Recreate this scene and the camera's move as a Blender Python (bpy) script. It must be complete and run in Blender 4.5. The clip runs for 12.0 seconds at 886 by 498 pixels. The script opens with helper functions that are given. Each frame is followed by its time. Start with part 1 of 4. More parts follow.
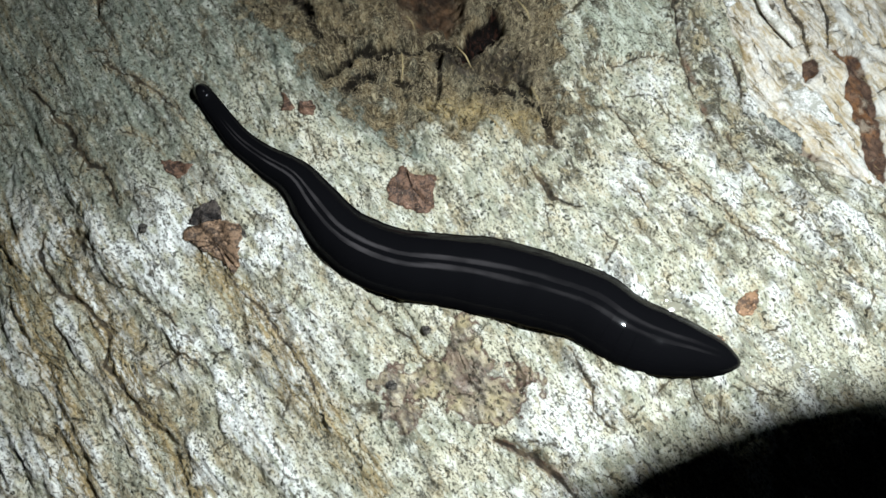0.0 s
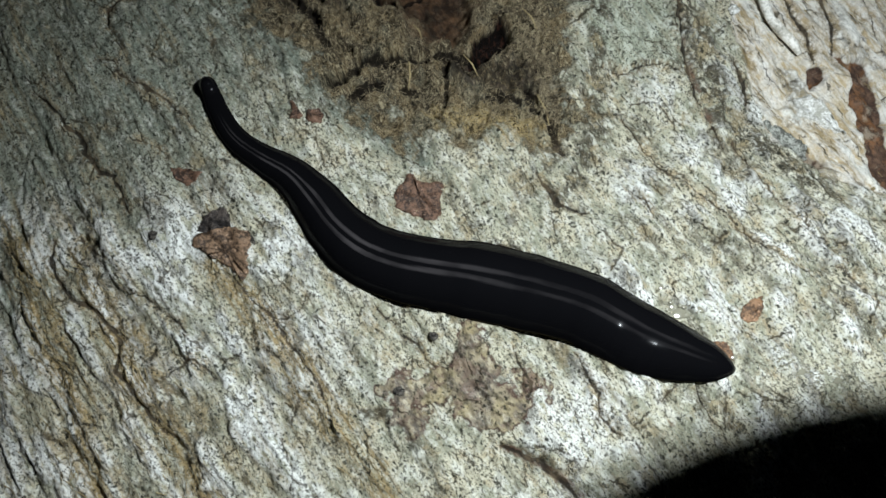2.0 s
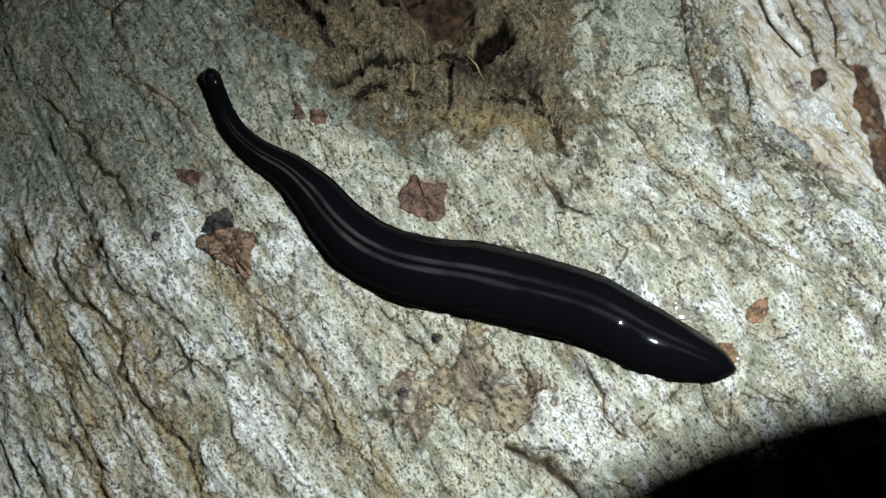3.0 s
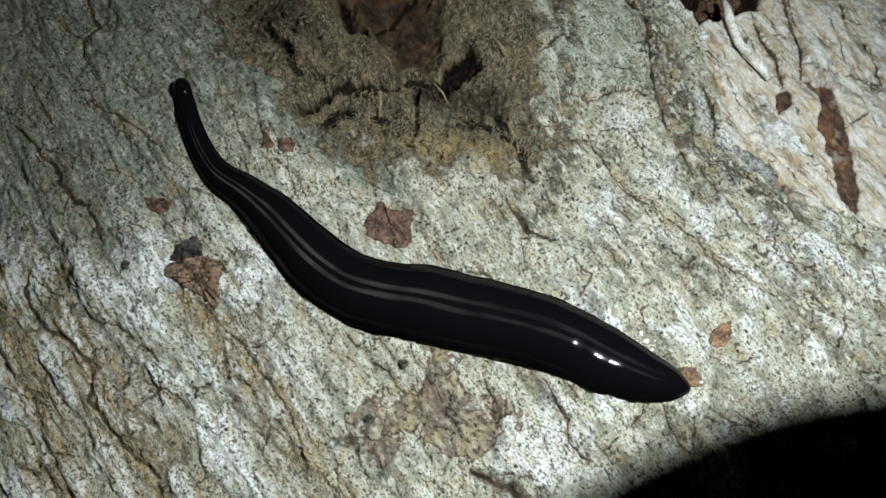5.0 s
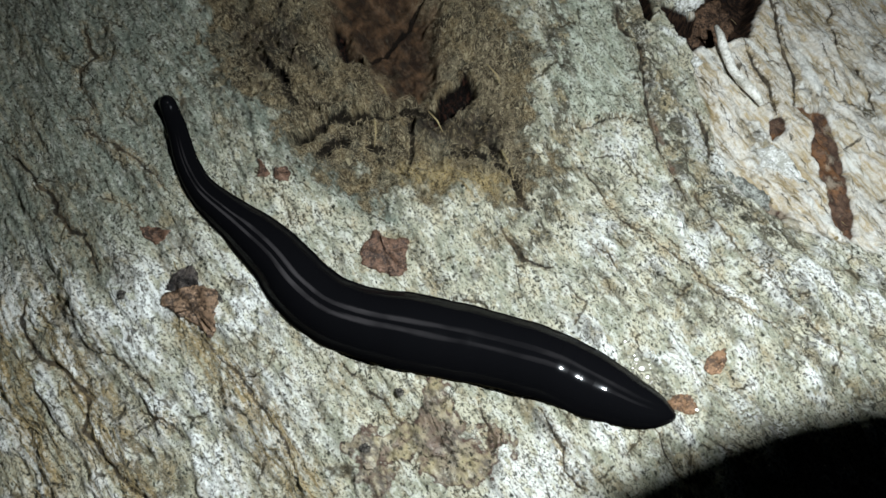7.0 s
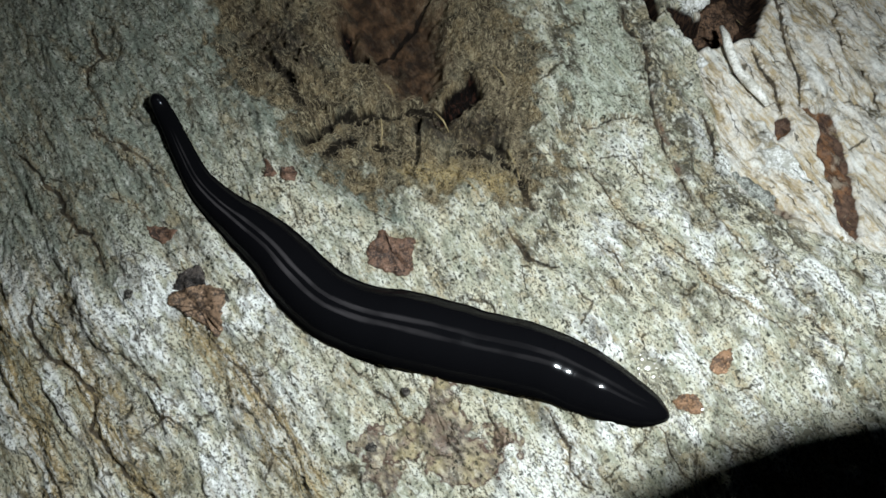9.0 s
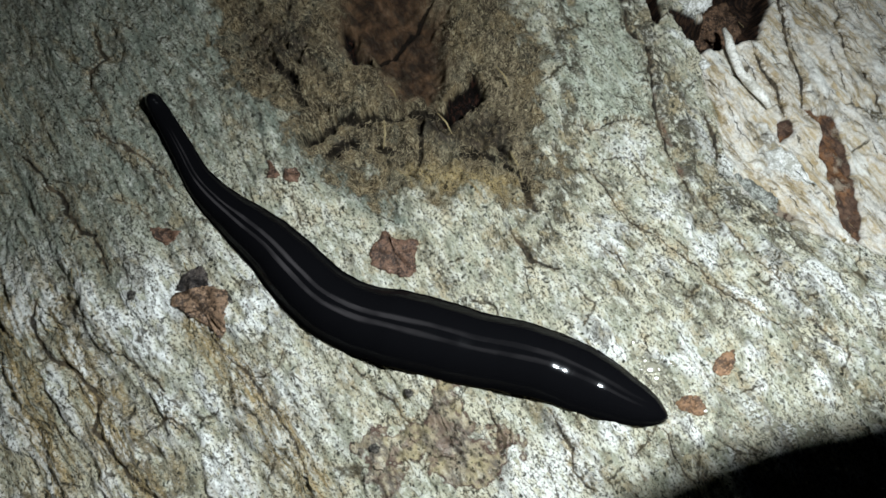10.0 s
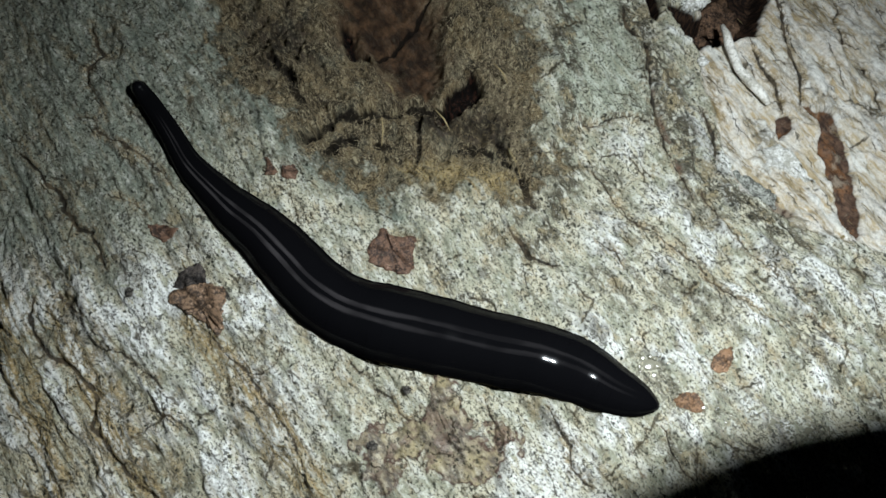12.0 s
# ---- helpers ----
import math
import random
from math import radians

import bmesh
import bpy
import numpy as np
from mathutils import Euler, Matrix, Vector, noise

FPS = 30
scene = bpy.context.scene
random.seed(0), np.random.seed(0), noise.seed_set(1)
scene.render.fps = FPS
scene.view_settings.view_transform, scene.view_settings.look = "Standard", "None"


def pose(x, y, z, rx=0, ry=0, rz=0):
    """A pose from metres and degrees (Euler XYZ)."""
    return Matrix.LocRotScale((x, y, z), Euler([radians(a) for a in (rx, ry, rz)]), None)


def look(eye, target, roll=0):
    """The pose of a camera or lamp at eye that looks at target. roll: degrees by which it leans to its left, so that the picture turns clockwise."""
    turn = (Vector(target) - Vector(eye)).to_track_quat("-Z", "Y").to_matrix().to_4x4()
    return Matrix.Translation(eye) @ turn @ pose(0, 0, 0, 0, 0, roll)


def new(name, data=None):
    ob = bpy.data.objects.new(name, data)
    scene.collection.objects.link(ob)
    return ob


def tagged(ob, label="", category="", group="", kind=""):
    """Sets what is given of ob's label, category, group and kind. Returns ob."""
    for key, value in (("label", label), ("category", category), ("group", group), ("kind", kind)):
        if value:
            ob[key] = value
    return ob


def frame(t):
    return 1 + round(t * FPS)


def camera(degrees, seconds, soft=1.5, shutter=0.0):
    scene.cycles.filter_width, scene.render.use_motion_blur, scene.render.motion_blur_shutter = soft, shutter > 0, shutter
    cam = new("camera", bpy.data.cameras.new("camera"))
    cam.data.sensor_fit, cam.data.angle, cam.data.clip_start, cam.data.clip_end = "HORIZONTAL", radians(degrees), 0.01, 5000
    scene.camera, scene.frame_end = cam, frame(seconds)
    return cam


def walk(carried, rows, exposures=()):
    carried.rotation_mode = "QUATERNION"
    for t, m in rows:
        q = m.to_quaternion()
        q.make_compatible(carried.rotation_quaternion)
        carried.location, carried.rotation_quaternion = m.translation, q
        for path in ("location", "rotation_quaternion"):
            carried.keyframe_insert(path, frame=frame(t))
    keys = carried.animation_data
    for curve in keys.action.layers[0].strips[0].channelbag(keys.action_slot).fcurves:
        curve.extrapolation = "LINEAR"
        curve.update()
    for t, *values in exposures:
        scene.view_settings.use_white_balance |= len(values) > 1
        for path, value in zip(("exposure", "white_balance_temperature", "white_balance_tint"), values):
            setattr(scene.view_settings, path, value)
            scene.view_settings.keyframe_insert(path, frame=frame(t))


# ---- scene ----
# A black land flatworm glides over pale tree bark at night, in torchlight.

# ---- camera ----
cam = camera(50, 12.0, soft=1.55)
walk(cam, [
    (0.0, pose(-0.00212, -0.02455, 0.06780, 16.100, -0.646, 0.474)),
    (0.5, pose(-0.00194, -0.02478, 0.06814, 16.204, -0.515, 0.453)),
    (1.0, pose(-0.00237, -0.02449, 0.06824, 16.093, -0.522, 0.517)),
    (1.5, pose(-0.00229, -0.02472, 0.06803, 16.449, -0.411, 0.517)),
    (2.0, pose(-0.00239, -0.02438, 0.06850, 16.226, -0.443, 0.527)),
    (2.5, pose(-0.00264, -0.02465, 0.06829, 16.433, -0.436, 0.557)),
    (4.5, pose(-0.00201, -0.02458, 0.06820, 16.657, -0.260, 0.480)),
    (5.0, pose(-0.00001, -0.02343, 0.06935, 16.976, -0.224, 0.142)),
    (5.5, pose(0.00083, -0.02259, 0.06959, 17.601, -0.183, -0.177)),
    (6.0, pose(0.00063, -0.02240, 0.06988, 17.643, -0.199, -0.166)),
    (6.5, pose(0.00045, -0.02247, 0.06973, 17.862, -0.154, -0.112)),
    (7.0, pose(0.00037, -0.02245, 0.06985, 17.828, -0.143, -0.106)),
    (9.0, pose(0.00004, -0.02264, 0.06997, 17.926, -0.047, -0.020)),
    (9.5, pose(0.0, -0.02271, 0.06990, 18.000, 0.0, 0.0)),
    (10.0, pose(-0.00019, -0.02279, 0.06998, 18.117, -0.061, 0.014)),
    (10.5, pose(0.00001, -0.02259, 0.07006, 17.925, 0.061, 0.028)),
    (11.0, pose(-0.00008, -0.02275, 0.06996, 18.081, -0.035, 0.025)),
    (11.5, pose(0.0, -0.02284, 0.06983, 18.047, -0.056, -0.010)),
    (12.0, pose(-0.00004, -0.02275, 0.06993, 17.921, -0.065, 0.004)),
], exposures=[(0.0, -0.05), (0.5, -0.43), (1.5, -0.47), (2.5, -0.44), (4.5, -0.55), (5.5, -0.40), (7.0, -0.37), (9.5, -0.36), (12.0, -0.50)])

# ---- light: a night with one torch held over the bark ----
night = bpy.data.worlds.new("night")
night.use_nodes = True
night.node_tree.nodes["Background"].inputs["Color"].default_value = (0.25, 0.32, 0.45, 1)
night.node_tree.nodes["Background"].inputs["Strength"].default_value = 0.005
scene.world = night

LAMP = (0.0240, -0.0085, 0.0740)
torch = bpy.data.lights.new("torch", "SPOT")
torch.energy, torch.color = 0.60, (0.91, 1.0, 1.06)
torch.shadow_soft_size, torch.spot_size, torch.spot_blend = 0.0015, radians(120), 1.0
lamp = new("torch_light", torch)
lamp.matrix_world = look(LAMP, (0.0080, -0.0280, 0.0))

# ---- numbers of the place, in millimetres on the unrolled bark ----
R = 150.0                                   # trunk radius
GRAIN = radians(-55)                        # the way the wood grain runs
AX = np.array([math.cos(GRAIN), math.sin(GRAIN)])
AC = np.array([-math.sin(GRAIN), math.cos(GRAIN)])


def lattice(ix, iy, seed):
    h = (ix.astype(np.int64) * 374761393 + iy.astype(np.int64) * 668265263 + seed * 974634777) & 0xFFFFFFFF
    h = ((h ^ (h >> 13)) * 1274126177) & 0xFFFFFFFF
    return ((h ^ (h >> 16)) & 0xFFFF) / 65535.0 * 2 * math.pi


def grad(x, y, seed=0):
    """Gradient noise in two dimensions, about -0.7 to 0.7."""
    x0, y0 = np.floor(x), np.floor(y)
    fx, fy = x - x0, y - y0
    sx, sy = fx * fx * fx * (fx * (fx * 6 - 15) + 10), fy * fy * fy * (fy * (fy * 6 - 15) + 10)
    corner = []
    for dx, dy in ((0, 0), (1, 0), (0, 1), (1, 1)):
        a = lattice(x0 + dx, y0 + dy, seed)
        corner.append(np.cos(a) * (fx - dx) + np.sin(a) * (fy - dy))
    lo, hi = corner[0] + (corner[1] - corner[0]) * sx, corner[2] + (corner[3] - corner[2]) * sx
    return lo + (hi - lo) * sy


def fbm(x, y, seed=0, octaves=4, gain=0.5):
    total, amp = 0.0, 1.0
    for k in range(octaves):
        total = total + amp * grad(x * 2 ** k + 17.3 * k, y * 2 ** k - 9.1 * k, seed + k)
        amp *= gain
    return total


def step(lo, hi, x):
    k = np.clip((x - lo) / (hi - lo), 0, 1)
    return k * k * (3 - 2 * k)


def blob(x, y, cx, cy, rx, ry, turn=0.0, soft=0.5, rough=0.25, seed=3):
    """1 inside an ellipse with a ragged rim, 0 outside."""
    out, near = np.zeros(x.shape), np.hypot(x - cx, y - cy) < 2.2 * max(rx, ry)
    x, y = x[near], y[near]
    c, s = math.cos(radians(turn)), math.sin(radians(turn))
    dx, dy = x - cx, y - cy
    d = np.sqrt(((dx * c + dy * s) / rx) ** 2 + ((-dx * s + dy * c) / ry) ** 2)
    out[near] = 1 - step(1 - soft, 1 + soft * 0.4, d + rough * fbm(x / 2.2, y / 2.2, seed, 3) * 2)
    return out


def around(x, y, points, margin):
    """Which places lie in the points' box, widened by the margin."""
    px, py = [p[0] for p in points], [p[1] for p in points]
    return (x > min(px) - margin) & (x < max(px) + margin) & (y > min(py) - margin) & (y < max(py) + margin)


def stroke(x, y, points, width, ragged=0.5, seed=5):
    """1 on a crooked line through the points, falling to 0 at the width."""
    out, near = np.zeros(x.shape), around(x, y, points, width + 1.5 * ragged)
    x, y = x[near], y[near]
    wx, wy = x + ragged * fbm(x / 1.7, y / 1.7, seed, 3), y + ragged * fbm(x / 1.7, y / 1.7, seed + 9, 3)
    best = np.full(x.shape, 9e9)
    n = len(points) - 1
    for k in range(n):
        (ax, ay), (bx, by) = points[k], points[k + 1]
        dx, dy = bx - ax, by - ay
        h = np.clip(((wx - ax) * dx + (wy - ay) * dy) / (dx * dx + dy * dy), 0, 1)
        along = (k + h) / n
        taper = 0.35 + 0.65 * np.sqrt(np.clip(4 * along * (1 - along), 0, 1))
        best = np.minimum(best, np.hypot(wx - ax - h * dx, wy - ay - h * dy) / taper)
    out[near] = 1 - step(0.15, 1.0, best / width)
    return out


# cracks: width, depth, corner points
CRACKS = [
    (0.42, 0.6, [(-31.5, 22.0), (-30.7, 20.1), (-29.6, 18.6), (-31.1, 17.2), (-30.9, 15.9)]),
    (0.20, 0.3, [(-30.9, 15.9), (-29.7, 14.1), (-28.3, 12.0)]),
    (0.42, 0.5, [(-36.7, 9.7), (-35.0, 8.4), (-33.6, 6.9), (-31.8, 5.1), (-30.6, 3.4), (-29.8, 2.2), (-28.1, 1.9)]),
    (0.24, 0.35, [(-31.5, 12.7), (-30.0, 12.1), (-28.1, 10.3), (-26.1, 9.2), (-24.6, 8.2), (-22.9, 6.7), (-21.6, 5.5)]),
    (0.20, 0.3, [(-27.5, 5.2), (-25.7, 4.4), (-23.8, 3.2)]),
    (0.35, 0.4, [(-28.6, 2.2), (-27.8, 0.5), (-26.5, -1.3)]),
    (0.26, 0.4, [(-26.7, -7.5), (-24.8, -8.0), (-23.1, -9.1), (-21.2, -10.7)]),
]
CRACKS += [
    (0.42, 0.5, [(-32.5, -3.4), (-32.8, -4.7), (-31.7, -7.0), (-29.7, -8.4), (-27.9, -9.5), (-26.4, -11.4), (-26.7, -13.5), (-25.0, -15.2), (-23.8, -16.9), (-21.6, -18.5)]),
    (0.24, 0.35, [(-22.0, -12.6), (-20.2, -12.8), (-19.0, -14.3)]),
    (0.26, 0.4, [(-17.9, -6.4), (-16.0, -8.6), (-14.6, -9.9), (-13.3, -11.6), (-11.9, -13.3), (-10.2, -16.6)]),
    (0.26, 0.35, [(-30.8, -3.0), (-29.5, -4.2), (-27.6, -4.9)]),
    (0.17, 0.3, [(-14.9, -8.6), (-14.7, -9.5), (-13.6, -9.9), (-12.5, -9.1), (-12.1, -7.6)]),
    (0.20, 0.35, [(-6.9, -8.7), (-5.6, -10.4), (-3.5, -12.1), (-2.7, -13.2), (-2.0, -12.3)]),
]
CRACKS += [
    (0.24, 0.35, [(3.0, -11.5), (3.6, -13.2), (4.4, -14.4), (4.1, -15.4)]),
    (0.24, 0.4, [(7.5, -12.0), (8.3, -13.6), (9.3, -15.0), (9.4, -16.6), (10.0, -17.8), (10.7, -18.2)]),
    (0.26, 0.4, [(15.9, -13.4), (16.8, -15.4), (17.7, -17.0)]),
    (0.35, 0.5, [(5.1, 1.9), (6.0, 0.5), (7.0, -0.8), (9.0, -1.3)]),
    (0.22, 0.3, [(12.2, 1.1), (13.4, -0.3), (14.0, -1.7)]),
    (0.24, 0.35, [(11.9, 8.0), (13.8, 4.5), (15.4, 2.1), (18.0, 0.3), (20.0, -1.5), (22.0, -3.8), (24.1, -5.1), (25.7, -6.4)]),
    (0.26, 0.4, [(28.2, -5.0), (29.7, -6.7), (30.8, -8.5)]),
]
CRACKS += [
    (0.40, 0.6, [(31.4, 28.0), (31.1, 25.2), (31.2, 22.0), (31.2, 19.5), (31.5, 17.1), (31.4, 14.9)]),
    (0.32, 0.6, [(37.7, 27.9), (37.1, 24.3), (37.1, 22.0), (38.2, 19.3), (38.9, 16.5), (39.5, 14.6)]),
    (0.28, 0.4, [(27.5, 21.5), (28.1, 18.5), (29.3, 16.3), (29.8, 13.2)]),
    (0.40, 0.6, [(22.2, 13.0), (22.6, 10.8), (23.0, 8.3)]),
    (0.45, 0.5, [(15.6, 24.9), (15.8, 20.5), (17.3, 19.1), (17.5, 15.2), (18.1, 10.8), (18.8, 8.5), (20.4, 5.0)]),
    (0.22, 0.35, [(10.0, 11.4), (12.8, 11.0), (15.2, 12.0), (17.7, 11.6)]),
    (0.35, 0.5, [(25.0, 6.6), (26.6, 5.6), (28.3, 5.4)]),
    (0.26, 0.35, [(20.8, 5.8), (24.3, 0.0), (29.1, -4.9)]),
    (0.5, 0.35, [(2.1, -19.0), (5.2, -20.1), (8.0, -22.5), (9, -24)]),
]
# the hollow's own clefts, with its dark voids drawn as cracks
CRACKS += [
    (0.8, 1.3, [(-11.8, 9.3), (-10.2, 10.1), (-8.9, 11.4), (-6.6, 11.6), (-4.3, 11.6), (-2.0, 12.1), (0.6, 12.6)]),
    (0.6, 0.9, [(-1.8, 11.7), (-2.0, 7.4)]),
    (0.9, 0.9, [(4.4, 9.7), (4.9, 8.2), (5.5, 6.8)]),
    (0.8, 0.7, [(5.9, 6.8), (6.5, 5.3), (7.2, 3.6)]),
    (0.55, 0.8, [(-6.8, 17.9), (-4.4, 19.3), (-2.1, 21.9), (-1.1, 23.6)]),
    (1.2, 0.7, [(-9.6, 8.4), (-8.3, 9.3), (-6.8, 9.4)]),
    (1.0, 0.7, [(-5.4, 9.0), (-3.9, 8.6)]),
    (0.9, 0.6, [(-14.8, 17.6), (-12.6, 15.1), (-11.6, 12.6)]),
    (0.7, 0.5, [(1.2, 8.3), (3.0, 8.6), (4.2, 8.0)]),
]


HOLLOW = [(-21.3, 27.0), (-20.7, 22.2), (-18.3, 17.9), (-16.0, 14.2), (-13.0, 10.9), (-11.3, 9.1), (-8.8, 7.9), (-6.5, 6.2), (-3.7, 5.0), (-1.5, 5.2), (0.7, 4.5), (3.8, 4.8), (6.3, 4.3), (8.2, 4.6), (8.0, 7.8), (7.9, 9.8), (8.0, 14.5), (7.6, 18.3), (7.2, 22.8), (7.3, 29)]
CAVITY = [(-9.7, 29.6), (-9.2, 22.2), (-8.7, 19.7), (-6.8, 17.6), (-4.9, 16.3), (-4.4, 14.2), (-3.0, 13.2), (-0.6, 13.8), (0.5, 15.9), (0.1, 19.2), (-0.4, 22.5), (-0.2, 29.0)]
PIT = [(-0.4, 11.9), (0.3, 13.8), (1.2, 15.0), (2.6, 15.9), (3.5, 14.9), (3.2, 13.3), (2.0, 12.4), (0.7, 11.5)]
DARK_PATCH = [(-2.2, 11.8), (4.0, 12.4), (5.6, 11.1), (5.0, 9.2), (2.1, 9.4), (-0.6, 9.4), (-2.0, 9.9)]
TAN = [(3.8, 22.0), (3.4, 18.2), (5.1, 18.5), (6.1, 14.5), (6.9, 10.3), (7.0, 6.3), (5.9, 6.3), (5.3, 9.8), (4.0, 12.3), (3.3, 14.9)]
WHITE = [(27.3, 13.2), (27.7, 11.0), (26.6, 9.3), (27.1, 7.7), (28.9, 8.3), (30.6, 7.1), (29.7, 9.5), (28.6, 11.1), (28.3, 13.1)]

GROOVE = [(30.9, 14.8), (32.3, 14.5), (34.5, 14.5), (34.7, 12.5), (34.9, 8.3), (34.7, 5.6), (34.3, 1.5), (33.0, 2.9), (32.9, 5.5), (32.5, 7.6), (32.4, 10.3), (32.7, 13.4)]
CRUST = [(-5.3, -15.0), (-4.9, -14.0), (-3.9, -13.4), (-2.7, -13.2), (-2.0, -12.3), (-1.0, -11.5), (0.7, -11.2), (2.7, -12.8), (3.4, -14.2), (4.7, -15.8), (4.5, -17.2), (2.7, -17.4), (0.6, -17.0), (-1.0, -17.4), (-3.4, -16.8), (-5.1, -16.6)]
PLANK = [(22.9, 28.5), (22.6, 20.9), (23.1, 12.8), (23.9, 7.5), (26.0, 5.1), (29.9, 2.3), (35.5, 0.5), (40.0, 3.0), (48.0, 5.0), (48.0, 34.0), (30.0, 34.0)]
HOLE = [(20.2, 23.0), (20.6, 21.5), (21.3, 20.6), (22.5, 19.8), (23.2, 20.5), (25.5, 20.7), (28.2, 22.3), (29.6, 25.6), (30.4, 28.5), (23.5, 27.5), (23.4, 23.2), (22.0, 22.4)]
PLATE = [(10.0, 11.4), (12.8, 11.0), (15.2, 12.0), (17.7, 11.6), (17.4, 14.6), (17.4, 17.4), (16.8, 20.3), (15.2, 23.7), (14.9, 26.7), (9.0, 26.1), (9.7, 19.7), (9.7, 15.2)]


def inside(x, y, corners, soft, ragged, seed):
    """1 inside a many-cornered patch with a ragged rim, 0 outside."""
    out, near = np.zeros(x.shape), around(x, y, corners, soft + 1.5 * ragged)
    x, y = x[near], y[near]
    wx, wy = x + ragged * fbm(x / 4, y / 4, seed, 5, 0.6), y + ragged * fbm(x / 4, y / 4, seed + 5, 5, 0.6)
    best, odd = np.full(x.shape, 9e9), np.zeros(x.shape, bool)
    for (ax, ay), (bx, by) in zip(corners, corners[1:] + corners[:1]):
        dx, dy = bx - ax, by - ay
        h = np.clip(((wx - ax) * dx + (wy - ay) * dy) / (dx * dx + dy * dy), 0, 1)
        best = np.minimum(best, np.hypot(wx - ax - h * dx, wy - ay - h * dy))
        odd ^= ((ay > wy) != (by > wy)) & (wx < ax + dx * (wy - ay) / (dy if dy else 1e-9))
    out[near] = step(-soft, soft, np.where(odd, best, -best))
    return out


def valleys(x, y, u, v):
    """1 in the brown furrows between the broad ridges, 0 on the ridges."""
    return step(0.02, 0.26, fbm(u / 20, v / 3.4, 57, 4)) * step(-10, -22, x + 0.3 * y) * step(6, -2, y)


